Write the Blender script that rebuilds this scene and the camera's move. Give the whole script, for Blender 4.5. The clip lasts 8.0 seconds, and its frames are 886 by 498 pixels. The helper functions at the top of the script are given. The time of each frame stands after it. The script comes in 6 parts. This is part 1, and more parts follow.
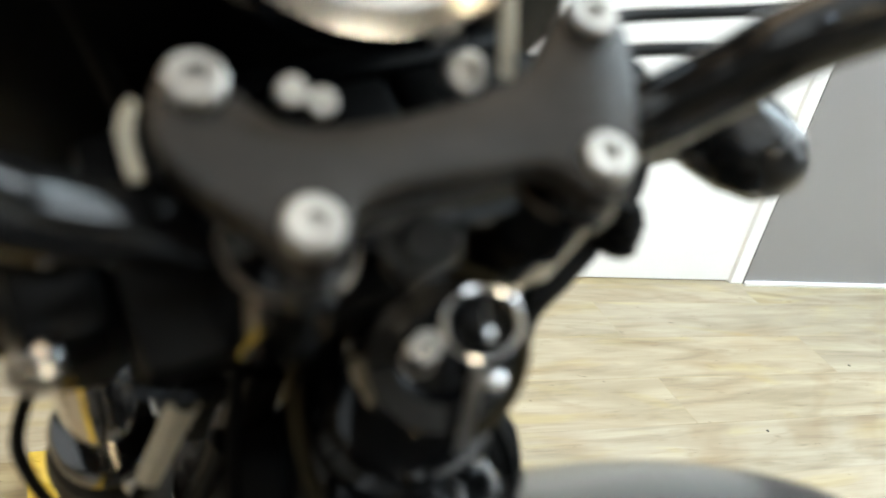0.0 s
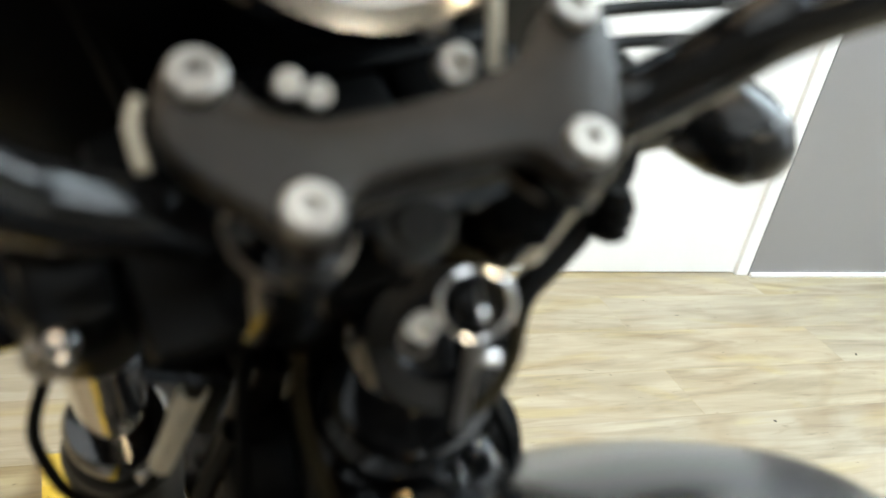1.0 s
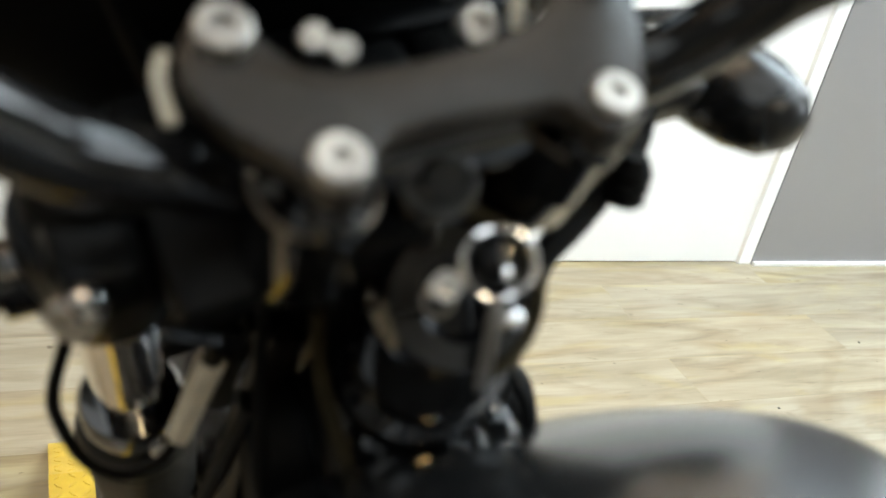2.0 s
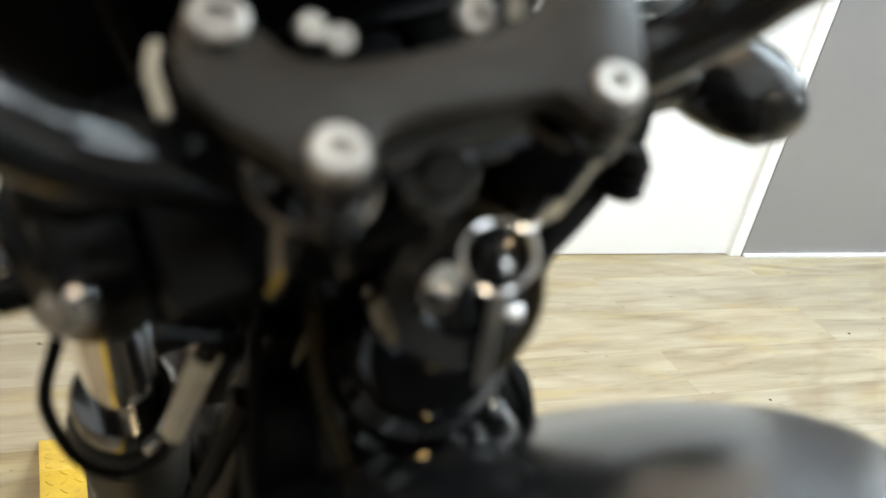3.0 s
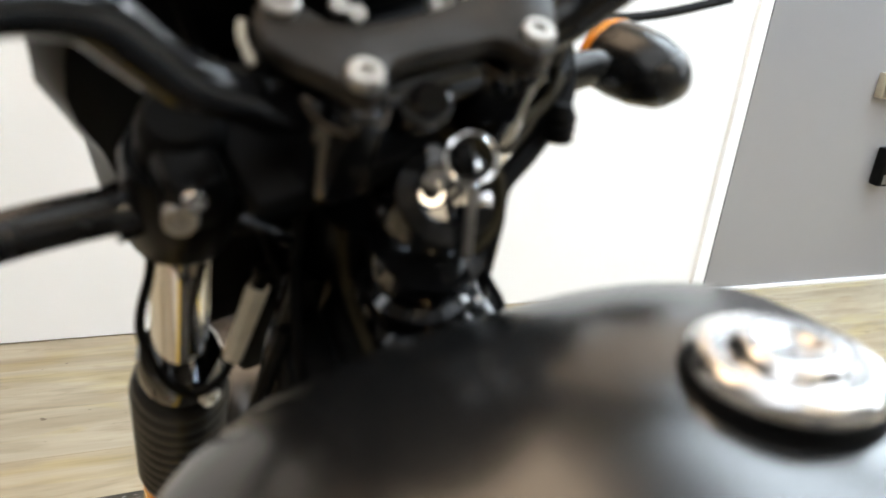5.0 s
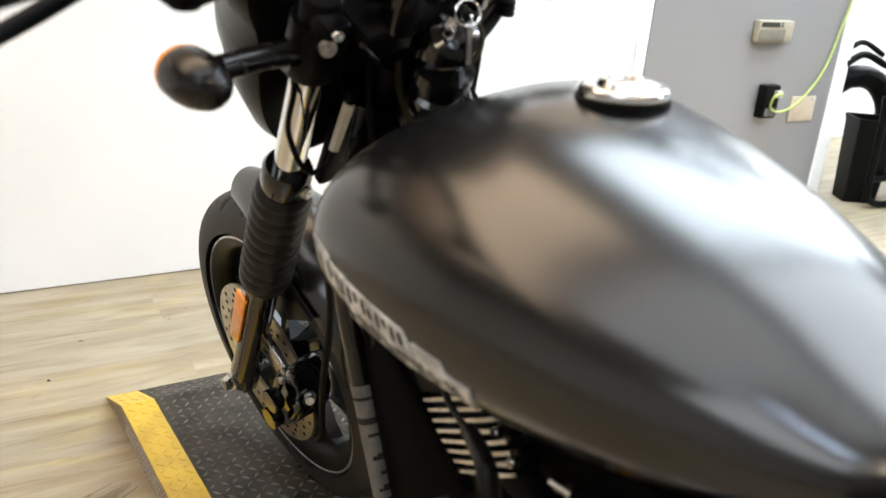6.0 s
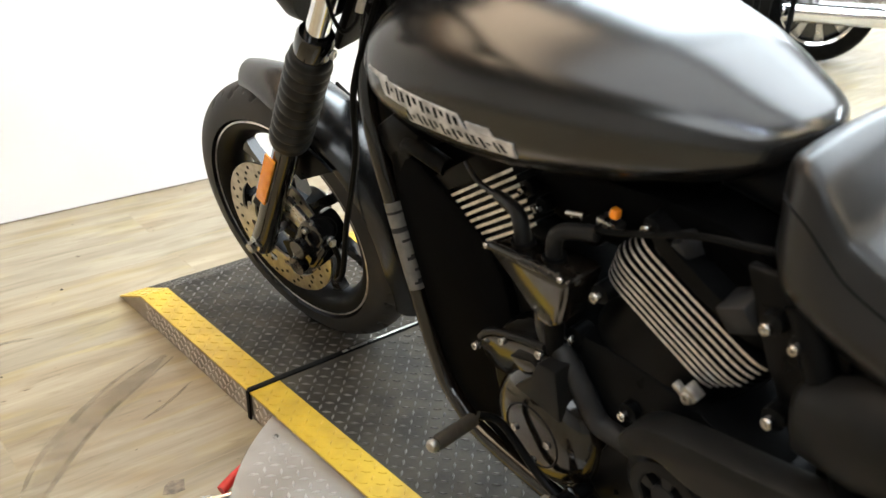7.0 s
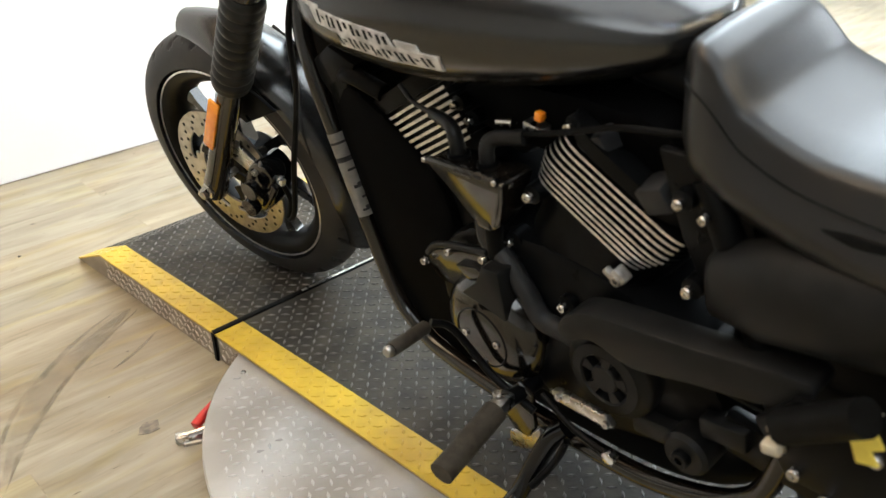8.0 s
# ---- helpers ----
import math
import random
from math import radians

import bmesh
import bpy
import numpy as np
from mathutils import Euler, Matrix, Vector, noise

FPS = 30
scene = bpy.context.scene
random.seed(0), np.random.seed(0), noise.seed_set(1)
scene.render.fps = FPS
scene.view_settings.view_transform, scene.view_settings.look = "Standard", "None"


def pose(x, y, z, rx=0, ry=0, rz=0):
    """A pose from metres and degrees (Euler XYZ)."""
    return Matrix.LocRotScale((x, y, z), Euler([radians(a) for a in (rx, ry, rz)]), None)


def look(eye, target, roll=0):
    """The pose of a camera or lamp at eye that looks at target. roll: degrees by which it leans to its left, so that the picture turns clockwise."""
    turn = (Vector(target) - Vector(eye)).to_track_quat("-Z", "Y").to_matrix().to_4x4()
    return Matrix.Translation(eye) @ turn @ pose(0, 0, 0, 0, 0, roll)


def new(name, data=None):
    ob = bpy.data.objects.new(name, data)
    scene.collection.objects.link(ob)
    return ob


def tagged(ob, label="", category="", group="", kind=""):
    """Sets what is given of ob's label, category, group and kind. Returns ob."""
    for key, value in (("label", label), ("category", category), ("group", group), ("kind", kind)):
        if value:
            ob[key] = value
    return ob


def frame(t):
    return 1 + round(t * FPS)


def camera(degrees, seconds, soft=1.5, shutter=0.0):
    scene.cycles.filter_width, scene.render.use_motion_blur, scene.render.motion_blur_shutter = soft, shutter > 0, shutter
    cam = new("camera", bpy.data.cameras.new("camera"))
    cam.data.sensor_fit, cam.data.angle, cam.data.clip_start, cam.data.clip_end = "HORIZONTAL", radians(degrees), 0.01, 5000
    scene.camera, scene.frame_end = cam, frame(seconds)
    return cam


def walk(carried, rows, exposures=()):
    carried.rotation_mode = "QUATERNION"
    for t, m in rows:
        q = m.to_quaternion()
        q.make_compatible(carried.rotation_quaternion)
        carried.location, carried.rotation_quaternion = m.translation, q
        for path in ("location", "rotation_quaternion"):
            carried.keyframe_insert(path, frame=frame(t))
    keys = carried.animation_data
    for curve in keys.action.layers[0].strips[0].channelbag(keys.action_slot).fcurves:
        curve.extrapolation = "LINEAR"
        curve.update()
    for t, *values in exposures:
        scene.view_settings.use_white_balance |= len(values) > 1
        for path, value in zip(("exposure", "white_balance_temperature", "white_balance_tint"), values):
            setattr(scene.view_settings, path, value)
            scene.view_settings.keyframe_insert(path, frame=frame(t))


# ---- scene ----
cam = camera(53.0, 8.0)
PATH = [
    (0, (-0.17, -0.764, 1.146), (0.613, 0.857, 0.274), 13.9),
    (0.5, (-0.166, -0.773, 1.148), (0.61, 0.847, 0.269), 13.3),
    (1, (-0.171, -0.778, 1.148), (0.598, 0.847, 0.272), 12.5),
    (1.5, (-0.176, -0.783, 1.141), (0.587, 0.842, 0.259), 12.2),
    (3, (-0.179, -0.777, 1.134), (0.61, 0.828, 0.238), 12.3),
    (3.5, (-0.175, -0.779, 1.131), (0.612, 0.827, 0.235), 11.9),
    (4, (-0.175, -0.785, 1.128), (0.609, 0.816, 0.222), 11.8),
    (5.3, (-0.313, -1.0, 1.113), (0.617, 0.631, 0.424), 4.9),
    (5.5, (-0.374, -1.071, 1.111), (0.648, 0.496, 0.402), 5.2),
    (6, (-0.516, -1.294, 1.099), (0.473, 0.289, 0.381), 5.1),
    (6.5, (-0.666, -1.435, 1.095), (0.4, 0.084, 0.35), 2.5),
    (7, (-0.826, -1.494, 1.066), (0.314, -0.081, 0.226), 1.0),
    (7.5, (-0.873, -1.521, 1.047), (0.225, -0.115, 0.142), -2.4),
    (8, (-0.865, -1.575, 1.043), (0.315, -0.25, 0.119), -2.2),
]
walk(cam, [(t, look(eye, target, roll)) for t, eye, target, roll in PATH], [(0.0, 0.12, 6040, 3), (4.2, 0.08, 6150, 6.5), (5.5, 0.18, 6150, 8.5), (6.5, 0.50, 6150, 7.5), (8.0, 0.53, 6120, 6)])

cam.data.dof.use_dof = True
cam.data.dof.focus_distance, cam.data.dof.aperture_fstop = 1.7, 5.6

# ---- world, lights ----
world = bpy.data.worlds.new("world")
scene.world = world
world.use_nodes = True
wn = world.node_tree.nodes
sky = wn.new("ShaderNodeTexSky")
sky.sky_type, sky.sun_disc, sky.sun_elevation = "NISHITA", False, radians(35)
world.node_tree.links.new(sky.outputs[0], wn["Background"].inputs[0])
wn["Background"].inputs[1].default_value = 0.08
scene.view_settings.exposure = 0.0
LIGHT = 9.6                      # ceiling diffusers

# ---- materials ----
def mat(name, base, rough=0.5, metal=0.0, second=None, scale=8.0, bump=0.0, bump_scale=60.0, coat=0.0, stretch=(1, 1, 1), spread=0.12, amount=0.5, spec=0.5, vary=0.07):
    m = bpy.data.materials.new(name)
    m.use_nodes = True
    nt = m.node_tree
    p = nt.nodes["Principled BSDF"]
    p.inputs["Base Color"].default_value = (*base, 1)
    p.inputs["Metallic"].default_value = metal
    p.inputs["Roughness"].default_value = rough
    p.inputs["Coat Weight"].default_value = coat
    p.inputs["Coat Roughness"].default_value = 0.12
    p.inputs["Specular IOR Level"].default_value = spec
    tc = nt.nodes.new("ShaderNodeTexCoord")
    mp = nt.nodes.new("ShaderNodeMapping")
    mp.inputs["Scale"].default_value = stretch
    nt.links.new(tc.outputs["Object"], mp.inputs["Vector"])
    big = nt.nodes.new("ShaderNodeTexNoise")
    big.inputs["Scale"].default_value, big.inputs["Detail"].default_value = scale, 6
    nt.links.new(mp.outputs[0], big.inputs["Vector"])
    if second:
        ramp = nt.nodes.new("ShaderNodeMapRange")
        ramp.inputs["From Min"].default_value, ramp.inputs["From Max"].default_value = 0.5 - spread, 0.5 + spread
        ramp.inputs["To Max"].default_value = amount * 2
        mix = nt.nodes.new("ShaderNodeMix")
        mix.data_type = "RGBA"
        mix.inputs["A"].default_value, mix.inputs["B"].default_value = (*base, 1), (*second, 1)
        nt.links.new(big.outputs["Fac"], ramp.inputs["Value"])
        nt.links.new(ramp.outputs[0], mix.inputs["Factor"])
        nt.links.new(mix.outputs["Result"], p.inputs["Base Color"])
    rr = nt.nodes.new("ShaderNodeMapRange")
    rr.inputs["To Min"].default_value, rr.inputs["To Max"].default_value = max(0.02, rough - vary), min(1, rough + vary)
    nt.links.new(big.outputs["Fac"], rr.inputs["Value"])
    nt.links.new(rr.outputs[0], p.inputs["Roughness"])
    if bump:
        fine = nt.nodes.new("ShaderNodeTexNoise")
        fine.inputs["Scale"].default_value, fine.inputs["Detail"].default_value = bump_scale, 4
        nt.links.new(mp.outputs[0], fine.inputs["Vector"])
        bp = nt.nodes.new("ShaderNodeBump")
        bp.inputs["Strength"].default_value, bp.inputs["Distance"].default_value = bump, 0.002
        nt.links.new(fine.outputs["Fac"], bp.inputs["Height"])
        nt.links.new(bp.outputs[0], p.inputs["Normal"])
    return m


def glow(name, colour, strength):
    m = bpy.data.materials.new(name)
    m.use_nodes = True
    p = m.node_tree.nodes["Principled BSDF"]
    p.inputs["Base Color"].default_value = (0.9, 0.9, 0.9, 1)
    p.inputs["Emission Color"].default_value = (*colour, 1)
    p.inputs["Emission Strength"].default_value = strength
    return m


def wood_floor(name):
    m = bpy.data.materials.new(name)
    m.use_nodes = True
    nt = m.node_tree
    L, N = nt.links.new, nt.nodes.new
    p = nt.nodes["Principled BSDF"]
    tc = N("ShaderNodeTexCoord")
    brick = N("ShaderNodeTexBrick")
    for key, value in (("Scale", 1.0), ("Mortar Size", 0.0012), ("Brick Width", 1.22), ("Row Height", 0.18), ("Color1", (0, 0, 0, 1)), ("Color2", (1, 1, 1, 1)), ("Mortar", (0.5, 0.5, 0.5, 1))):
        brick.inputs[key].default_value = value
    L(tc.outputs["Object"], brick.inputs["Vector"])
    shift = N("ShaderNodeVectorMath")
    shift.operation = "MULTIPLY_ADD"
    shift.inputs[1].default_value = (7, 13, 3)
    L(brick.outputs["Color"], shift.inputs[0])
    L(tc.outputs["Object"], shift.inputs[2])
    def grain(stretch, scale, detail, twist):
        mp = N("ShaderNodeMapping")
        mp.inputs["Scale"].default_value = stretch
        L(shift.outputs[0], mp.inputs["Vector"])
        n = N("ShaderNodeTexNoise")
        n.inputs["Scale"].default_value, n.inputs["Detail"].default_value, n.inputs["Distortion"].default_value = scale, detail, twist
        L(mp.outputs[0], n.inputs["Vector"])
        return n.outputs["Fac"]
    wide, thin = grain((0.8, 5.5, 1), 2.6, 5, 1.2), grain((1.2, 22, 1), 6, 8, 0.4)
    c1 = N("ShaderNodeValToRGB")
    c1.color_ramp.elements[0].position, c1.color_ramp.elements[1].position = 0.32, 0.68
    c1.color_ramp.elements[0].color, c1.color_ramp.elements[1].color = (0.277, 0.233, 0.160, 1), (0.400, 0.348, 0.259, 1)
    L(wide, c1.inputs[0])
    c2 = N("ShaderNodeMapRange")
    c2.inputs["From Min"].default_value, c2.inputs["From Max"].default_value = 0.3, 0.7
    c2.inputs["To Min"].default_value, c2.inputs["To Max"].default_value = 0.94, 1.04
    L(thin, c2.inputs["Value"])
    mul = N("ShaderNodeMix")
    mul.data_type, mul.blend_type = "RGBA", "MULTIPLY"
    mul.inputs["Factor"].default_value = 1
    L(c1.outputs[0], mul.inputs["A"])
    L(c2.outputs[0], mul.inputs["B"])
    def veil(base, mask, low, high, colour):
        """Darkens the wood where a stretched noise runs high."""
        r = N("ShaderNodeMapRange")
        r.inputs["From Min"].default_value, r.inputs["From Max"].default_value = low, high
        L(mask, r.inputs["Value"])
        x = N("ShaderNodeMix")
        x.data_type, x.blend_type = "RGBA", "MULTIPLY"
        x.inputs["B"].default_value = (*colour, 1)
        L(r.outputs[0], x.inputs["Factor"])
        L(base, x.inputs["A"])
        return x.outputs["Result"]
    toned = veil(mul.outputs["Result"], grain((0.5, 1.7, 1), 1.3, 3, 3.0), 0.50, 0.74, (0.76, 0.67, 0.55))
    toned = veil(toned, grain((0.8, 4.5, 1), 1.9, 4, 2.6), 0.50, 0.68, (0.80, 0.79, 0.76))
    toned = veil(toned, grain((1.3, 10, 1), 3.2, 6, 2.2), 0.58, 0.74, (0.80, 0.77, 0.72))
    toned = veil(toned, grain((1.1, 5.0, 1), 2.2, 3, 1.0), 0.52, 0.66, (1.06, 1.03, 0.82))
    toned = veil(toned, grain((9, 26, 1), 3.0, 2, 0.5), 0.72, 0.78, (0.42, 0.37, 0.31))
    toned = veil(toned, grain((2.6, 6.5, 1), 2.6, 3, 0.8), 0.70, 0.80, (0.62, 0.58, 0.52))
    hue = N("ShaderNodeMix")
    hue.data_type = "RGBA"
    hue.inputs["A"].default_value, hue.inputs["B"].default_value = (1.03, 1.0, 0.94, 1), (0.96, 0.975, 1.0, 1)
    L(brick.outputs["Color"], hue.inputs["Factor"])
    tint = N("ShaderNodeMix")
    tint.data_type, tint.blend_type = "RGBA", "MULTIPLY"
    tint.inputs["Factor"].default_value = 1
    L(toned, tint.inputs["A"])
    L(hue.outputs["Result"], tint.inputs["B"])
    toned = tint.outputs["Result"]
    joint = N("ShaderNodeMix")
    joint.data_type = "RGBA"
    joint.inputs["B"].default_value = (0.16, 0.11, 0.07, 1)
    half = N("ShaderNodeMath")
    half.operation = "MULTIPLY"
    half.inputs[1].default_value = 0.05
    L(brick.outputs["Fac"], half.inputs[0])
    L(half.outputs[0], joint.inputs["Factor"])
    L(toned, joint.inputs["A"])
    L(joint.outputs["Result"], p.inputs["Base Color"])
    p.inputs["Roughness"].default_value = 0.40
    bp = N("ShaderNodeBump")
    bp.inputs["Strength"].default_value, bp.inputs["Distance"].default_value = 0.12, 0.001
    L(thin, bp.inputs["Height"])
    L(bp.outputs[0], p.inputs["Normal"])
    return m


M_FLOOR = wood_floor("wood_floor")
M_WALL = mat("white_wall_paint", (0.92, 0.92, 0.915), 0.6, second=(0.89, 0.89, 0.88), scale=2, bump=0.06, bump_scale=180)
M_GREY = mat("grey_wall_paint", (0.285, 0.274, 0.279), 0.16, second=(0.25, 0.24, 0.245), spread=0.5, vary=0.0, spec=0.9, scale=1.2, bump=0.08, bump_scale=160)
M_TAN_WALL = mat("upper_wall_tan", (0.66, 0.48, 0.33), 0.6, second=(0.60, 0.43, 0.29), scale=2)
M_UPPER = mat("charcoal_wall_paint", (0.045, 0.043, 0.042), 0.7, second=(0.035, 0.033, 0.032), scale=2)
M_PALE = mat("unseen_wall_grey", (0.62, 0.61, 0.59), 0.7, second=(0.57, 0.56, 0.54), scale=2)
M_CEIL = mat("ceiling_paint", (0.34, 0.325, 0.31), 0.8, second=(0.29, 0.28, 0.27), scale=3)
M_DIFF = glow("lamp_diffuser", (0.90, 0.995, 1.06), LIGHT)
# Glow standing in for a tan, lit stretch of ceiling; no lamp.
M_WARM = glow("warm_ceiling_glow", (1.0, 0.72, 0.47), 3.9)
M_SPOT = glow("cool_spot", (0.82, 0.95, 1.15), 90.0)
M_AMBER = glow("warm_spot", (1.0, 0.72, 0.40), 90.0)
M_FAR = glow("far_room_diffuser", (0.95, 0.99, 1.04), 16.0)
M_SOFT = glow("soft_lamp_diffuser", (0.98, 0.99, 1.01), 1.5)
M_REAR = glow("rear_lamp_diffuser", (0.94, 0.99, 1.04), 5.2)
# Unseen fill panel, added to brighten the left floor and engine side.
M_SIDE_FILL = glow("side_fill_glow", (0.97, 0.985, 1.0), 3.0)
M_DIM = glow("far_lamp_diffuser", (1.0, 0.80, 0.55), 13.0)
M_PALEK = mat("satin_black_paint", (0.006, 0.006, 0.0062), 0.225, 0.0, second=(0.008, 0.008, 0.008), scale=5, bump=0.03, bump_scale=900, spec=0.85, spread=0.45, vary=0.015)
M_GLOSS = mat("gloss_black", (0.003, 0.003, 0.0035), 0.06, second=(0.005, 0.005, 0.005), scale=30, coat=0.3)
M_BAR = mat("black_powder_coat", (0.0035, 0.0035, 0.004), 0.10, second=(0.006, 0.006, 0.006), scale=30, spec=0.36, vary=0.03)
M_COVER = mat("smoked_gloss_cover", (0.006, 0.0052, 0.004), 0.12, second=(0.010, 0.008, 0.006), scale=30, spec=0.6, vary=0.03)
M_SATIN = mat("satin_black_metal", (0.0030, 0.0032, 0.0034), 0.30, second=(0.0052, 0.0054, 0.0056), scale=25, bump=0.08, bump_scale=400, spec=0.07)
M_CRINKLE = mat("textured_black_clamp", (0.0150, 0.0120, 0.0088), 0.36, second=(0.022, 0.0175, 0.013), scale=40, bump=0.2, bump_scale=700, spec=0.22, coat=0.06)
M_RUBBER = mat("black_rubber", (0.003, 0.003, 0.003), 0.5, second=(0.006, 0.006, 0.0058), scale=40, bump=0.15, bump_scale=300, spec=0.07)
M_PIPE = mat("dusty_grey_black_metal", (0.016, 0.016, 0.0165), 0.45, second=(0.026, 0.026, 0.026), scale=30, bump=0.08, bump_scale=300, spec=0.25)
M_BOOT = mat("dusty_boot_rubber", (0.008, 0.008, 0.008), 0.42, second=(0.014, 0.014, 0.0135), scale=40, bump=0.15, bump_scale=300, spec=0.22)
# Near-black that puts the engine bay's shade into the colour.
M_SHADE = mat("shade_black", (0.0016, 0.0016, 0.0017), 0.6, second=(0.003, 0.003, 0.003), scale=25, bump=0.1, bump_scale=300, spec=0.02)
M_GUARD = mat("grained_black_plastic", (0.0075, 0.0076, 0.0075), 0.46, second=(0.011, 0.011, 0.0106), scale=30, bump=0.08, bump_scale=500, spec=0.16)
M_PEG = mat("dusty_brown_rubber", (0.032, 0.028, 0.022), 0.6, second=(0.055, 0.048, 0.038), scale=60, bump=0.2, bump_scale=400, spec=0.15)
M_TYRE = mat("tyre_rubber", (0.0125, 0.0122, 0.012), 0.6, second=(0.026, 0.024, 0.022), scale=14, bump=0.15, bump_scale=260)
M_PLASTIC = mat("black_plastic", (0.0032, 0.0032, 0.0032), 0.34, second=(0.006, 0.006, 0.006), scale=30, bump=0.05, bump_scale=500, spec=0.085)
M_SIGNAL = mat("satin_black_signal", (0.006, 0.006, 0.0062), 0.27, second=(0.009, 0.009, 0.009), scale=30, bump=0.04, bump_scale=600, spec=0.45, vary=0.03)
M_SEAT = mat("black_vinyl", (0.0065, 0.0065, 0.0068), 0.34, second=(0.009, 0.009, 0.009), scale=9, spread=0.4, vary=0.015, bump=0.12, bump_scale=420, spec=0.46)
M_CHROME = mat("chrome", (0.82, 0.82, 0.83), 0.08, 1.0, second=(0.76, 0.76, 0.77), scale=20)
M_STEEL = mat("zinc_steel", (0.58, 0.57, 0.55), 0.28, 1.0, second=(0.42, 0.41, 0.39), scale=60, bump=0.1, bump_scale=200)
M_BOLT = mat("stainless_bolt", (0.46, 0.44, 0.41), 0.26, 1.0, second=(0.62, 0.60, 0.57), scale=90)
M_CBOLT = mat("dull_clamp_bolt", (0.33, 0.31, 0.285), 0.50, 1.0, second=(0.54, 0.52, 0.48), scale=90)
M_FIN = mat("machined_fin", (0.82, 0.80, 0.78), 0.36, 0.8, second=(0.62, 0.6, 0.57), scale=80, bump=0.1, bump_scale=500)
M_DISC = mat("brake_steel", (0.55, 0.52, 0.47), 0.34, 1.0, second=(0.42, 0.39, 0.34), scale=50, bump=0.1, bump_scale=300)
M_YELLOW = mat("yellow_paint", (0.63, 0.435, 0.035), 0.40, second=(0.48, 0.315, 0.03), scale=16, bump=0.2, bump_scale=120, amount=0.4)
M_PLATE = mat("worn_black_tread_plate", (0.024, 0.0215, 0.0165), 0.58, 0.0, second=(0.055, 0.048, 0.036), scale=14, bump=0.3, bump_scale=170, spec=0.20)
# Lug tone mixes rubbed metal with glints put into the colour.
M_LUG = mat("worn_glint_lug", (0.085, 0.080, 0.073), 0.45, 0.1, second=(0.17, 0.16, 0.148), scale=18, bump=0.1, bump_scale=220)
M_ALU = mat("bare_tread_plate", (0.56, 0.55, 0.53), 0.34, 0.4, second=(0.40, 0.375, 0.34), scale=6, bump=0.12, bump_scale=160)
# Lighter copy of the plate metal; light on the lugs is in the colour.
M_ALUG = mat("lit_lug", (0.70, 0.69, 0.67), 0.3, 0.4, second=(0.58, 0.57, 0.55), scale=12)
M_SLUG = mat("pale_side_lug", (0.44, 0.385, 0.32), 0.42, 0.3, second=(0.42, 0.36, 0.3), scale=14)
M_SIDE = mat("dusty_tread_plate", (0.36, 0.31, 0.25), 0.48, 0.3, second=(0.26, 0.21, 0.16), scale=14, bump=0.2, bump_scale=160)
M_RING = mat("worn_ring_metal", (0.16, 0.135, 0.105), 0.4, 0.7, second=(0.10, 0.08, 0.06), scale=60)
M_OLIVE = mat("olive_loom_sleeve", (0.032, 0.026, 0.014), 0.7, second=(0.022, 0.018, 0.010), scale=60, bump=0.3, bump_scale=500, spec=0.06)
M_KEY = mat("worn_key_steel", (0.34, 0.33, 0.32), 0.32, 1.0, second=(0.26, 0.25, 0.24), scale=80)
M_BRASS = mat("brass", (0.72, 0.47, 0.20), 0.22, 1.0, second=(0.6, 0.38, 0.15), scale=60)
M_ORANGE = mat("orange_lens", (1.0, 0.35, 0.02), 0.22, second=(0.9, 0.26, 0.012), scale=40, coat=0.5)
M_TAG = mat("yellow_paper", (0.80, 0.66, 0.10), 0.6, second=(0.7, 0.56, 0.08), scale=40)
M_RED = mat("red_vinyl_grip", (0.62, 0.03, 0.02), 0.4, second=(0.45, 0.02, 0.02), scale=40)
M_BADGE = mat("pale_badge", (0.74, 0.73, 0.72), 0.4, 0.2, second=(0.42, 0.41, 0.40), scale=60)
M_INK = mat("dark_print", (0.02, 0.02, 0.02), 0.7, second=(0.03, 0.03, 0.03), scale=40, spec=0.1)
M_LABEL = mat("paper_label", (0.17, 0.162, 0.148), 0.5, second=(0.12, 0.115, 0.105), scale=60)
M_CONN = mat("ivory_plastic", (0.56, 0.51, 0.40), 0.45, second=(0.46, 0.42, 0.33), scale=60)
M_BEIGE = mat("beige_plastic", (0.40, 0.36, 0.275), 0.45, second=(0.35, 0.31, 0.23), scale=30)
M_FLAP = mat("brown_flap_plastic", (0.20, 0.18, 0.14), 0.5, second=(0.17, 0.15, 0.115), scale=30)
M_CREAM = mat("cream_plate", (0.58, 0.49, 0.38), 0.45, second=(0.52, 0.43, 0.33), scale=20)
M_LCD = mat("lcd_screen", (0.045, 0.048, 0.036), 0.2)
M_CORD = mat("lime_cord", (0.50, 0.58, 0.17), 0.45, second=(0.38, 0.5, 0.10), scale=60)
# Pale colour carries the glare on the dial glass.
M_FACE = mat("gauge_face", (0.84, 0.78, 0.70), 0.25, second=(0.7, 0.62, 0.55), scale=20, coat=0.6)
M_CAP = mat("satin_chrome", (0.62, 0.61, 0.60), 0.22, 1.0, second=(0.7, 0.69, 0.68), scale=30)
M_PATCH = mat("grey_scuff", (0.13, 0.11, 0.09), 0.6, second=(0.28, 0.23, 0.17), scale=60)
M_SKID = mat("brown_tyre_mark", (0.20, 0.155, 0.10), 0.5, second=(0.30, 0.245, 0.165), scale=30)


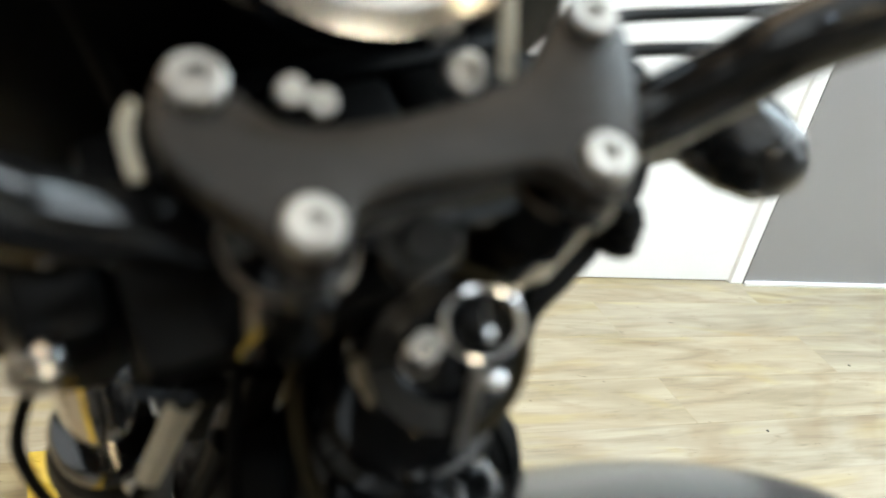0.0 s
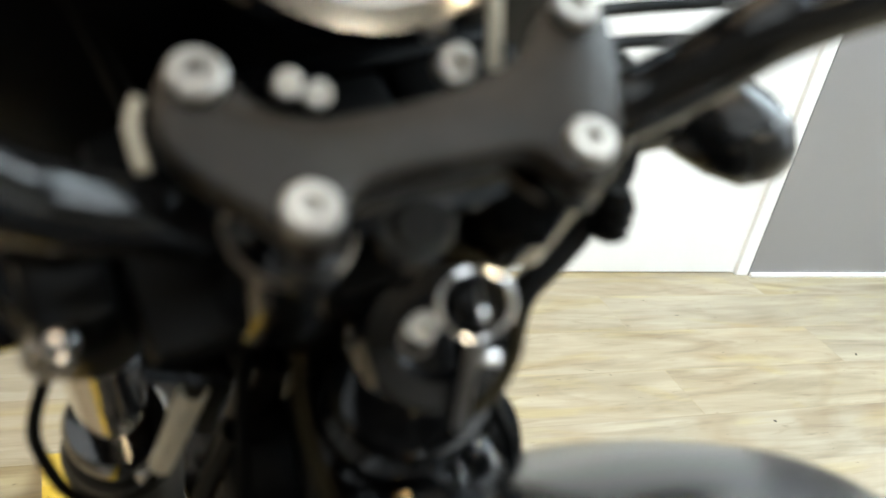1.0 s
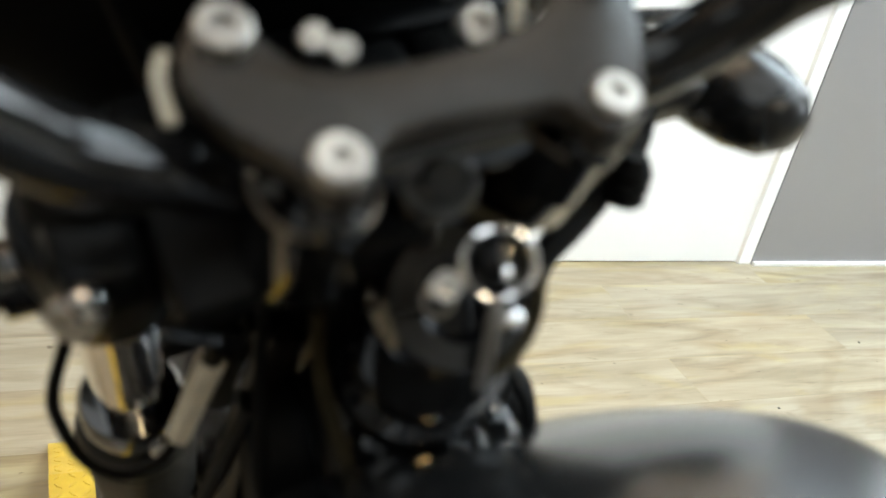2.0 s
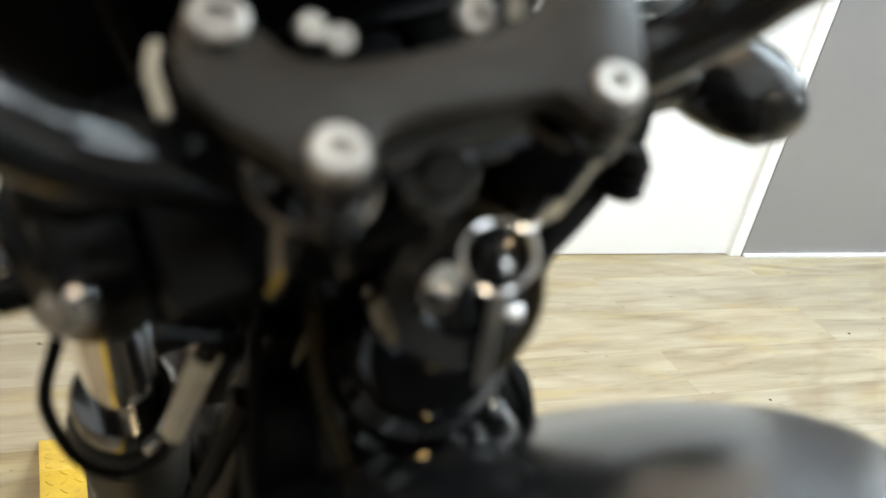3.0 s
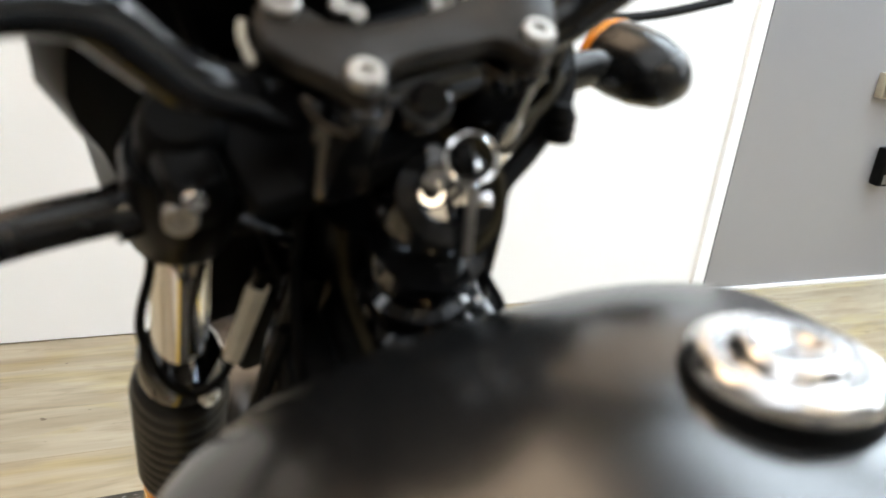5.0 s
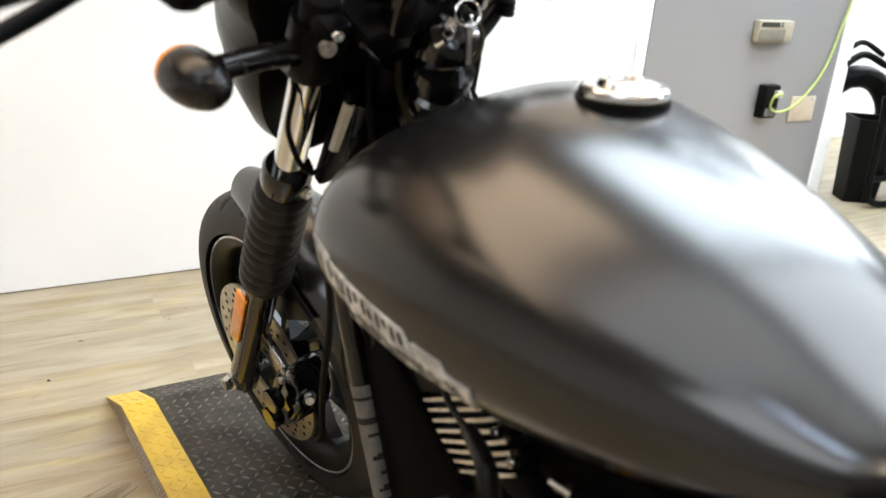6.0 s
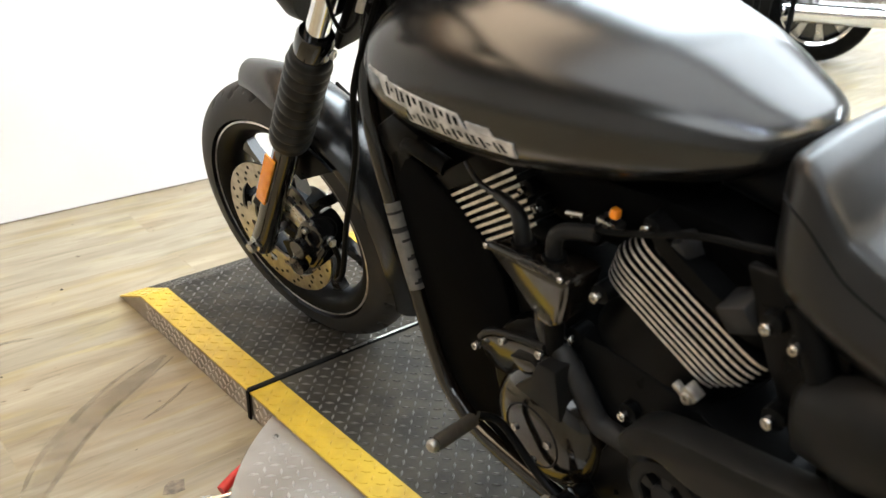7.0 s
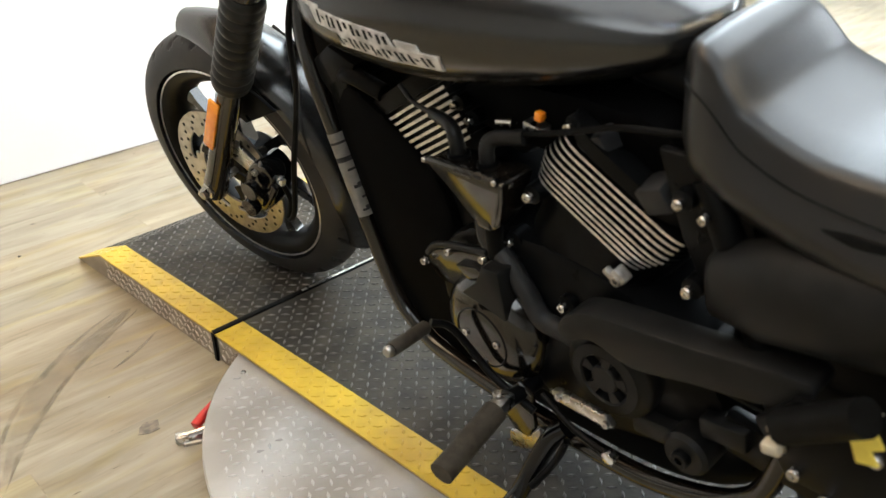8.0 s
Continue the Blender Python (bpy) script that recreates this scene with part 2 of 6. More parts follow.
def see_through(m, low, high, scale):
    """Lets a thin mark fade by a patchy noise."""
    nt = m.node_tree
    n, r = nt.nodes.new("ShaderNodeTexNoise"), nt.nodes.new("ShaderNodeMapRange")
    tc = nt.nodes.new("ShaderNodeTexCoord")
    n.inputs["Scale"].default_value, n.inputs["Detail"].default_value = scale, 4
    r.inputs["From Min"].default_value, r.inputs["From Max"].default_value = 0.35, 0.65
    r.inputs["To Min"].default_value, r.inputs["To Max"].default_value = low, high
    nt.links.new(tc.outputs["Object"], n.inputs["Vector"])
    nt.links.new(n.outputs["Fac"], r.inputs["Value"])
    nt.links.new(r.outputs[0], nt.nodes["Principled BSDF"].inputs["Alpha"])
    return m


see_through(M_SKID, 0.02, 0.22, 18)
M_SMEAR = see_through(mat("faint_brown_smear", (0.17, 0.135, 0.085), 0.5, second=(0.22, 0.175, 0.11), scale=12), 0.0, 0.09, 9)
M_MAROON = mat("maroon_paint", (0.12, 0.01, 0.012), 0.15, second=(0.09, 0.008, 0.01), scale=10, coat=0.8)

# ---- shape tools ----
def place(m, bm):
    bmesh.ops.transform(bm, matrix=m, verts=bm.verts)
    return bm


def part(name, bm, material, parent=None, label="", smooth=38, category="", group="", kind=""):
    me = bpy.data.meshes.new(name)
    bmesh.ops.recalc_face_normals(bm, faces=bm.faces)
    bm.to_mesh(me)
    bm.free()
    if smooth:
        me.polygons.foreach_set("use_smooth", [True] * len(me.polygons))
        me.set_sharp_from_angle(angle=radians(smooth))
    me.materials.append(material)
    ob = new(name, me)
    if parent:
        ob.parent = parent
    return tagged(ob, label, category, group, kind)


def empty(name, m=None, label="", category="", group=""):
    ob = new(name)
    if m is not None:
        ob.matrix_world = m
    return tagged(ob, label, category, group)


def box(sx, sy, sz, m=None, bevel=0.0, seg=2):
    bm = bmesh.new()
    bmesh.ops.create_cube(bm, size=1)
    bmesh.ops.scale(bm, vec=(sx, sy, sz), verts=bm.verts)
    if bevel:
        bmesh.ops.bevel(bm, geom=list(bm.edges), offset=bevel, segments=seg, affect="EDGES", profile=0.5)
    return place(m, bm) if m is not None else bm


def lathe(profile, seg=32, m=None, close=False):
    """profile: (radius, height) turned round local z."""
    bm = bmesh.new()
    rings = []
    for r, h in profile:
        rings.append([bm.verts.new((r * math.cos(2 * math.pi * k / seg), r * math.sin(2 * math.pi * k / seg), h)) for k in range(seg)])
    pairs = list(zip(rings, rings[1:])) + ([(rings[-1], rings[0])] if close else [])
    for a, b in pairs:
        for k in range(seg):
            bm.faces.new((a[k], a[(k + 1) % seg], b[(k + 1) % seg], b[k]))
    if not close:
        for ring, (r, h) in ((rings[0], profile[0]), (rings[-1], profile[-1])):
            if r > 1e-5:
                bm.faces.new(ring)
    bmesh.ops.remove_doubles(bm, verts=bm.verts, dist=1e-6)
    return place(m, bm) if m is not None else bm


def spline(pts, n=6):
    pts = [Vector(p) for p in pts]
    if len(pts) == 2:
        return [pts[0].lerp(pts[1], k / n) for k in range(n + 1)]
    ext = [2 * pts[0] - pts[1]] + pts + [2 * pts[-1] - pts[-2]]
    out = []
    for i in range(1, len(ext) - 2):
        p0, p1, p2, p3 = ext[i - 1:i + 3]
        for k in range(n):
            t = k / n
            out.append(0.5 * (2 * p1 + (p2 - p0) * t + (2 * p0 - 5 * p1 + 4 * p2 - p3) * t * t + (3 * p1 - p0 - 3 * p2 + p3) * t ** 3))
    return out + [pts[-1]]


def tube(pts, r, seg=10, n=6, m=None, ends=None):
    """A round bar along a curve; r: one radius, or one at each end."""
    path = spline(pts, n)
    bm, rings, side = bmesh.new(), [], None
    for i, p in enumerate(path):
        d = (path[min(i + 1, len(path) - 1)] - path[max(i - 1, 0)]).normalized()
        if side is None:
            side = d.orthogonal().normalized()
        side = (side - side.dot(d) * d).normalized()
        up = d.cross(side)
        f = i / (len(path) - 1)
        rad = r if not isinstance(r, tuple) else r[0] + (r[1] - r[0]) * f
        rings.append([bm.verts.new(p + rad * (math.cos(2 * math.pi * k / seg) * side + math.sin(2 * math.pi * k / seg) * up)) for k in range(seg)])
    for a, b in zip(rings, rings[1:]):
        for k in range(seg):
            bm.faces.new((a[k], a[(k + 1) % seg], b[(k + 1) % seg], b[k]))
    bm.faces.new(rings[0])
    bm.faces.new(rings[-1])
    return place(m, bm) if m is not None else bm


def loft(rings, m=None, caps=True):
    bm = bmesh.new()
    vs = [[bm.verts.new(p) for p in ring] for ring in rings]
    n = len(vs[0])
    for a, b in zip(vs, vs[1:]):
        for k in range(n):
            bm.faces.new((a[k], a[(k + 1) % n], b[(k + 1) % n], b[k]))
    if caps:
        bm.faces.new(vs[0])
        bm.faces.new(vs[-1])
    return place(m, bm) if m is not None else bm


def prism(outline, x0, x1, bevel=0.0, m=None, seg=2):
    """An outline of (y, z) drawn out from x0 to x1."""
    bm = bmesh.new()
    a = [bm.verts.new((x0, y, z)) for y, z in outline]
    b = [bm.verts.new((x1, y, z)) for y, z in outline]
    bm.faces.new(a)
    bm.faces.new(b)
    n = len(outline)
    for k in range(n):
        bm.faces.new((a[k], a[(k + 1) % n], b[(k + 1) % n], b[k]))
    if bevel:
        bmesh.ops.recalc_face_normals(bm, faces=bm.faces)
        bmesh.ops.bevel(bm, geom=list(bm.edges), offset=bevel, segments=seg, affect="EDGES", profile=0.5)
    return place(m, bm) if m is not None else bm


def smooth_outline(pts, n=5):
    pts = [(0.0, y, z) for y, z in pts]
    k = len(pts)
    path = spline([pts[-1]] + pts + [pts[0], pts[1]], n)
    return [(p.y, p.z) for p in path[n:n + n * k]]


def along(p, d):
    """A pose at p whose z axis points along d."""
    return Matrix.Translation(Vector(p)) @ Vector(d).to_track_quat("Z", "Y").to_matrix().to_4x4()


XAX = pose(0, 0, 0, 0, 90, 0)     # turns local z to +x


def bolt_head(r, h, m):
    return lathe([(r * 0.45, h * 0.55), (r * 0.45, h), (r * 0.85, h), (r, h * 0.8), (r, 0), (r * 0.3, 0)], 16, m)


def dome(r, m):
    """A small round-headed screw."""
    return lathe([(r * math.cos(a), r * 0.75 * math.sin(a)) for a in [radians(-20 + 11 * k) for k in range(10)]] + [(0.0004, r * 0.75)], 18, m)

# ---- setting ----
WALL_Y = 1.215
part("floor", box(16, 14, 0.1, pose(3.0, -1.0, -0.05)), M_FLOOR, None, "pale tan wood-grain vinyl plank floor", 0, "floor", kind="structure")
part("wall_north", box(6.85, 0.12, 2.046, pose(-1.615, WALL_Y + 0.06, 1.027)), M_WALL, None, "bright white painted wall behind the motorcycle", 0, "wall", kind="structure")
part("wall_north_3", box(5.44, 0.12, 0.67, pose(-2.32, WALL_Y + 0.063, 2.385)), M_UPPER, None, "charcoal painted upper band of the wall", 0, "wall", kind="structure")
# Unseen strip, added and toned tan so the tank mirrors a warm glow.
part("wall_north_4", box(6.85, 0.12, 0.38, pose(-1.615, WALL_Y + 0.060, 2.910)), M_TAN_WALL, None, "unseen wall strip under the ceiling, tan for a warm reflection", 0, "wall", kind="structure")
part("wall_north_5", box(1.409, 0.12, 0.67, pose(1.105, WALL_Y + 0.060, 2.385)), M_TAN_WALL, None, "warm tan painted upper wall beside the charcoal band", 0, "wall", kind="structure")
part("trim", box(0.050, 0.14, 3.1, pose(1.8305, WALL_Y + 0.055, 1.55), 0.003), M_WALL, None, "white painted vertical corner trim", 0, "trim", kind="structure")
part("wall_north_2", box(1.112, 0.12, 3.1, pose(2.413, WALL_Y + 0.043, 1.55)), M_GREY, None, "pale grey semi-gloss painted wall with outlets", 0, "wall", kind="structure")
part("baseboard", box(1.112, 0.012, 0.014, pose(2.413, WALL_Y - 0.024, 0.007), 0.002), M_WALL, None, "thin white strip along the wall foot", 30, "baseboard", kind="structure")
part("wall_end", box(0.085, 0.15, 3.1, pose(3.013, WALL_Y + 0.053, 1.55), 0.004), M_WALL, None, "white painted end of the grey wall", 0, "wall", kind="structure")
part("floor_joint", box(6.85, 0.02, 0.004, pose(-1.615, WALL_Y + 0.014, 0.002)), M_PATCH, None, "dark gap along the wall foot", 0, "floor joint", kind="structure")
part("wall_far", box(8.0, 0.12, 3.1, pose(6.9, 2.06, 1.55)), M_WALL, None, "white wall of the room beyond", 0, "wall", kind="structure")
part("wall_link", box(0.12, 0.80, 3.1, pose(2.985, 1.75, 1.55)), M_WALL, None, "white wall between the two rooms", 0, "wall", kind="structure")
# Unseen walls added to close the room, toned for bounced light.
part("wall_east", box(0.12, 12, 3.1, pose(10.9, -2.0, 1.55)), M_WALL, None, "unseen white wall closing the far end of the showroom", 0, "wall", kind="structure")
part("wall_south", box(16, 0.12, 3.1, pose(3.0, -7.0, 1.55)), M_PALE, None, "unseen pale grey wall closing the showroom", 0, "wall", kind="structure")
part("wall_west", box(0.12, 8.3, 3.1, pose(-4.9, -2.9, 1.55)), M_PALE, None, "unseen pale grey side wall, toned for reflections", 0, "wall", kind="structure")
part("ceiling", box(16, 11, 0.1, pose(3.0, -1.8, 3.15)), M_CEIL, None, "plain off-white showroom ceiling", 0, "ceiling", kind="structure")


def ceiling_panel(x, y, sx, sy, lamp):
    e = empty("ceiling_panel", pose(x, y, 3.1), "flat glowing ceiling panel", "ceiling light", "ceiling lights")
    part("diffuser", box(sx - 0.04, sy - 0.04, 0.02, pose(0, 0, -0.05)), lamp, e, "glowing white diffuser", 0)
    bm = bmesh.new()
    for w, d, px_, py_ in ((sx, 0.02, 0, sy / 2), (sx, 0.02, 0, -sy / 2), (0.02, sy - 0.02, sx / 2, 0), (0.02, sy - 0.02, -sx / 2, 0)):
        b = box(w, d, 0.06, pose(px_, py_, -0.03))
        me = bpy.data.meshes.new("tmp")
        b.to_mesh(me)
        b.free()
        bm.from_mesh(me)
        bpy.data.meshes.remove(me)
    part("frame", bm, M_WALL, e, "white metal surround", 0)
    return e


for lx, ly, sx, sy, lamp in ((2.375, 0.375, 2.85, 1.15, M_DIFF), (2.325, -1.21, 2.95, 1.68, M_REAR), (-1.25, 0.48, 3.2, 1.06, M_WARM), (-2.7, -2.75, 2.6, 1.3, M_SIDE_FILL), (-0.75, -1.15, 2.6, 1.60, M_SOFT), (0.3, -3.4, 2.4, 0.25, M_DIM), (5.8, 1.3, 2.4, 1.2, M_FAR), (5.8, -2.8, 2.4, 1.2, M_FAR)):
    ceiling_panel(lx, ly, sx, sy, lamp)

def downlight(x, y, lamp):
    e = empty("downlight", pose(x, y, 3.1), "small round recessed ceiling spotlight", "downlight", "downlights")
    part("bulb", lathe([(0.001, -0.010), (0.064, -0.008), (0.07, 0.0), (0.001, 0.0)], 24), lamp, e, "glowing round bulb", 0)
    part("trim_ring", lathe([(0.072, 0.0), (0.095, 0.0), (0.093, -0.012), (0.076, -0.016)], 32, close=True), M_WALL, e, "white metal ring", 30)


for lx, ly, lamp in ((-0.9, -2.3, M_SPOT), (0.7, -2.7, M_SPOT), (-0.2, -3.0, M_AMBER), (-1.75, -0.9, M_SPOT), (1.6, -2.6, M_AMBER)):
    downlight(lx, ly, lamp)

# ---- ramp platform ----
PZ = 0.065
XL, XR, YF, YN, YJ, YB = -0.195, 0.435, 0.41, 0.555, -0.105, -2.1
STRIP = 0.068
PLAT = Matrix.Translation((XL, YJ, 0)) @ pose(0, 0, 0, 0, 0, 1.9) @ Matrix.Translation((-XL, -YJ, 0))


def lugs(x0, x1, y0, y1, z_at, keep=lambda x, y: True, pitch=0.0212, long=0.0097, wide=0.0031, high=0.0024, turn=0.0):
    """Raised diamond lugs, every other one turned."""
    verts, faces = [], []
    ni, nj = int((x1 - x0) / pitch), int((y1 - y0) / pitch)
    for i in range(ni + 1):
        for j in range(nj + 1):
            x, y = x0 + (i + 0.5) * pitch, y0 + (j + 0.5) * pitch
            if x > x1 - 0.007 or y > y1 - 0.007 or not keep(x, y):
                continue
            a = radians(45 if (i + j) % 2 else -45) + turn
            c, s, b = math.cos(a), math.sin(a), len(verts)
            for u, v, h in ((-long, 0, 0), (0, -wide, 0), (long, 0, 0), (0, wide, 0), (-long * 0.6, 0, high), (0, -wide * 0.45, high), (long * 0.6, 0, high), (0, wide * 0.45, high)):
                px_, py_ = x + u * c - v * s, y + u * s + v * c
                verts.append((px_, py_, z_at(px_, py_) + h))
            faces += [(b, b + 1, b + 5, b + 4), (b + 1, b + 2, b + 6, b + 5), (b + 2, b + 3, b + 7, b + 6), (b + 3, b, b + 4, b + 7), (b + 4, b + 5, b + 6, b + 7)]
    me = bpy.data.meshes.new("lugs")
    me.from_pydata(verts, [], faces)
    bm = bmesh.new()
    bm.from_mesh(me)
    bpy.data.meshes.remove(me)
    return bm


def deck_z(x, y):
    return PZ if y <= YF else max(0.004, PZ - (y - YF) / (YN - YF) * (PZ - 0.006))


def platform(name, label, y0, y1, nose):
    e = empty(name, PLAT, label, "ramp platform", "ramp platforms")
    prof = [(y0, 0.0), (y0, PZ - 0.004), (y1, PZ - 0.004)] + ([(YN, 0.004), (YN, 0.0)] if nose else [(y1, 0.0)])
    part("base", prism(prof, XL + 0.004, XR - 0.004, 0.0), M_SIDE, e, "dusty bare metal sides", 0)
    top = [(y0, PZ - 0.004), (y0, PZ), (y1, PZ)] + ([(YN, 0.007), (YN, 0.003)] if nose else []) + [(y1, PZ - 0.004)]
    part("tread_plate", prism(top, XL + STRIP, XR - STRIP, 0.0), M_PLATE, e, "worn black tread plate", 0)
    for a, b in ((XL, XL + STRIP), (XR - STRIP, XR)):
        part("edge_strip", prism(top, a, b, 0.0), M_YELLOW, e, "yellow painted edge strip", 0)
    yend = YN if nose else y1
    tagged(part("tread_pattern", lugs(XL + STRIP + 0.002, XR - STRIP - 0.002, y0 + 0.004, yend, deck_z), M_LUG, e, "raised tread lugs, rubbed and toned as if catching light", 0), kind="stuff")
    for a, b in ((XL + 0.003, XL + STRIP), (XR - STRIP + 0.003, XR)):
        tagged(part("strip_pattern", lugs(a, b, y0 + 0.004, yend, deck_z, high=0.0015), M_YELLOW, e, "painted tread lugs", 0), kind="stuff")
    side = lugs(y0, y1, 0.004, PZ - 0.002, lambda x, y: 0.0, pitch=0.0165)
    place(Matrix(((0, 0, -1, XL + 0.004), (1, 0, 0, 0), (0, 1, 0, 0), (0, 0, 0, 1))), side)
    tagged(part("side_pattern", side, M_SLUG, e, "dusty side lugs", 0), kind="stuff")
    return e


platform("ramp_platform", "black tread-plate wheel ramp with yellow edges on the floor", YJ + 0.005, YF, True)
platform("ramp_platform", "long black tread-plate platform with yellow edges under the motorcycle", YB, YJ - 0.005, False)
seal = part("joint_strip", box(XR - XL, 0.014, 0.004, pose((XL + XR) / 2, YJ, PZ + 0.002), 0.0015), M_RUBBER, None, "black rubber strip between the two platforms", 30, "joint strip")
seal.matrix_world = PLAT
part("drop", box(0.004, 0.012, PZ, pose(XL - 0.001, YJ, PZ / 2), 0.001), M_RUBBER, seal)
part("rub_mark", box(0.30, 0.006, 0.003, pose(0.18, YJ - 0.001, PZ + 0.0045), 0.001), M_STEEL, seal, "bright rubbed metal line")

# turntable disc
DC, DR, DZ = (0.115, -0.675), 0.573, 0.052
disc = empty("turntable_disc", pose(DC[0], DC[1], 0), "round bare aluminium tread-plate turntable beside the platform", "turntable")
part("plate", lathe([(0.001, DZ), (DR - 0.003, DZ), (DR, DZ - 0.003), (DR, DZ - 0.008), (0.001, DZ - 0.008)], 128), M_ALU, disc, "", 30)
part("hub", lathe([(0.001, 0.0), (DR - 0.12, 0.0), (DR - 0.12, DZ - 0.008), (0.001, DZ - 0.008)], 64), M_SIDE, disc, "dark hub under the plate", 30)
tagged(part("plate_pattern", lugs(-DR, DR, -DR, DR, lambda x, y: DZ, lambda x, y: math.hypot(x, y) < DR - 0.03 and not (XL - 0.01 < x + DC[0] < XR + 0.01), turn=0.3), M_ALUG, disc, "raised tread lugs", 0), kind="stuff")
for rx_, ry_ in ((-0.331, 0.422), (-0.325, 0.149), (-0.52, 0.05), (-0.325, -0.15)):
    part("rivet", bolt_head(0.006, 0.002, pose(rx_, ry_, DZ)), M_STEEL, disc, "countersunk screw")

# toggle clamp on the floor
tc_ = empty("toggle_clamp", pose(-0.372, -0.298, 0.0, 0, 0, -25), "small steel toggle clamp with a red grip on the floor", "toggle clamp")
part("plate", box(0.06, 0.03, 0.007, pose(0.025, 0, 0.0035), 0.002), M_STEEL, tc_)
part("arm", tube([(-0.010, 0, 0.014), (0.025, 0, 0.018), (0.06, 0.0, 0.026)], 0.0055, 8), M_STEEL, tc_)
part("jaw", box(0.024, 0.02, 0.016, pose(-0.005, 0, 0.011), 0.003), M_STEEL, tc_)
part("grip", tube([(0.02, 0.012, 0.022), (0.040, 0.030, 0.030), (0.060, 0.050, 0.034)], 0.0095, 10), M_RED, tc_, "red vinyl grip")

# ---- motorcycle ----
BX, BY = 0.0745, 0.018
LEAN, YAW, STEER, RAKE, OFF = -8.2, 0.0, 11.0, 34.5, 0.059
bike = empty("motorcycle", pose(BX, BY, PZ, 0, LEAN, YAW), "matte black cruiser motorcycle leaning on its stand on the platform", "motorcycle")
UP = Vector((0, -math.sin(radians(RAKE)), math.cos(radians(RAKE))))
FW = Vector((0, math.cos(radians(RAKE)), math.sin(radians(RAKE))))
TURN_FORK = Matrix.Translation(Vector((0, 0, 0.296)) - FW * OFF) @ Matrix.Rotation(radians(STEER), 4, UP)
# fork space: x right, y ahead of the tubes, z up along them, from the axle
FORK = TURN_FORK @ Matrix.Rotation(radians(RAKE), 4, "X") @ Matrix.Translation((0, OFF, 0))


def bp(name, bm, material, parent=None, label="", smooth=38):
    return part(name, bm, material, parent or bike, label, smooth)


def fp(name, bm, material, parent=None, label="", smooth=38):
    return part(name, place(FORK, bm), material, parent or bike, label, smooth)


def tyre_mesh(R, W, H, seg=420, m=None):
    """A tyre round x with slanting grooves in its tread."""
    prof = []
    for k in range(29):
        a = math.pi * (k / 28 - 0.5)
        s, c = math.sin(a), math.cos(a)
        prof.append((W / 2 * math.copysign(abs(s) ** 0.9, s), R - H + H * abs(c) ** 0.75, s))
    verts, faces = [], []
    for i in range(seg):
        th = 2 * math.pi * i / seg
        for x, r, s in prof:
            g = 0.0
            if abs(s) < 0.80:
                ph = (th / (2 * math.pi) * 22 + (0.5 if s > 0 else 0.0) + abs(s) * 0.8) % 1.0
                if ph < 0.105 and 0.15 < abs(s):
                    g = 0.006
                ph2 = (th / (2 * math.pi) * 44 - abs(s) * 0.5 + 0.25) % 1.0
                if ph2 < 0.07 and 0.45 < abs(s) < 0.75:
                    g = 0.004
            verts.append((x, (r - g) * math.cos(th), (r - g) * math.sin(th)))
    n = len(prof)
    for i in range(seg):
        j = (i + 1) % seg
        for k in range(n - 1):
            faces.append((i * n + k, j * n + k, j * n + k + 1, i * n + k + 1))
    me = bpy.data.meshes.new("t")
    me.from_pydata(verts, [], faces)
    bm = bmesh.new()
    bm.from_mesh(me)
    bpy.data.meshes.remove(me)
    return place(m, bm) if m is not None else bm


def cast_wheel(name, m, R, W, H, rim, spokes, hubw):
    tyre = part("tyre", tyre_mesh(R, W, H, m=m), M_TYRE, name, "black grooved tyre", 30)
    w = W * 0.40
    part("rim", lathe([(rim - 0.012, -w), (rim + 0.006, -w - 0.004), (rim + 0.006, -w), (rim - 0.006, -w + 0.012), (rim - 0.022, -0.012), (rim - 0.022, 0.012), (rim - 0.006, w - 0.012), (rim + 0.006, w), (rim + 0.006, w + 0.004), (rim - 0.012, w), (rim - 0.024, w - 0.012), (rim - 0.034, 0.014), (rim - 0.034, -0.014), (rim - 0.024, -w + 0.012)], 96, m @ XAX, close=True), M_PLASTIC, name, "satin black cast rim")
    for s in (-1, 1):
        part("rim_stripe", lathe([(rim + 0.0065, s * (w + 0.0045)), (rim + 0.0065, s * (w + 0.001)), (rim + 0.0030, s * (w + 0.0025)), (rim + 0.0030, s * (w + 0.0055))], 96, m @ XAX, close=True), M_FIN, name, "bright machined rim edge")
    for k in range(spokes):
        a = 2 * math.pi * (k + 0.25) / spokes
        d = Vector((0, math.cos(a), math.sin(a)))
        t = Vector((0, -math.sin(a), math.cos(a)))
        rings = []
        for f, hw, hx in ((0.028, 0.016, 0.022), (0.08, 0.011, 0.016), (rim - 0.06, 0.010, 0.012), (rim - 0.03, 0.02, 0.012)):
            c = d * f
            rings.append([c + t * u + Vector((v, 0, 0)) for u, v in ((-hw, -hx), (hw, -hx), (hw * 0.7, hx), (-hw * 0.7, hx))])
        part("spoke", loft(rings, m), M_GLOSS, name, "", 30)
    part("hub", lathe([(0.012, -hubw), (0.03, -hubw), (0.04, -hubw + 0.01), (0.036, 0), (0.04, hubw - 0.01), (0.03, hubw), (0.012, hubw)], 32, m @ XAX), M_SATIN, name)


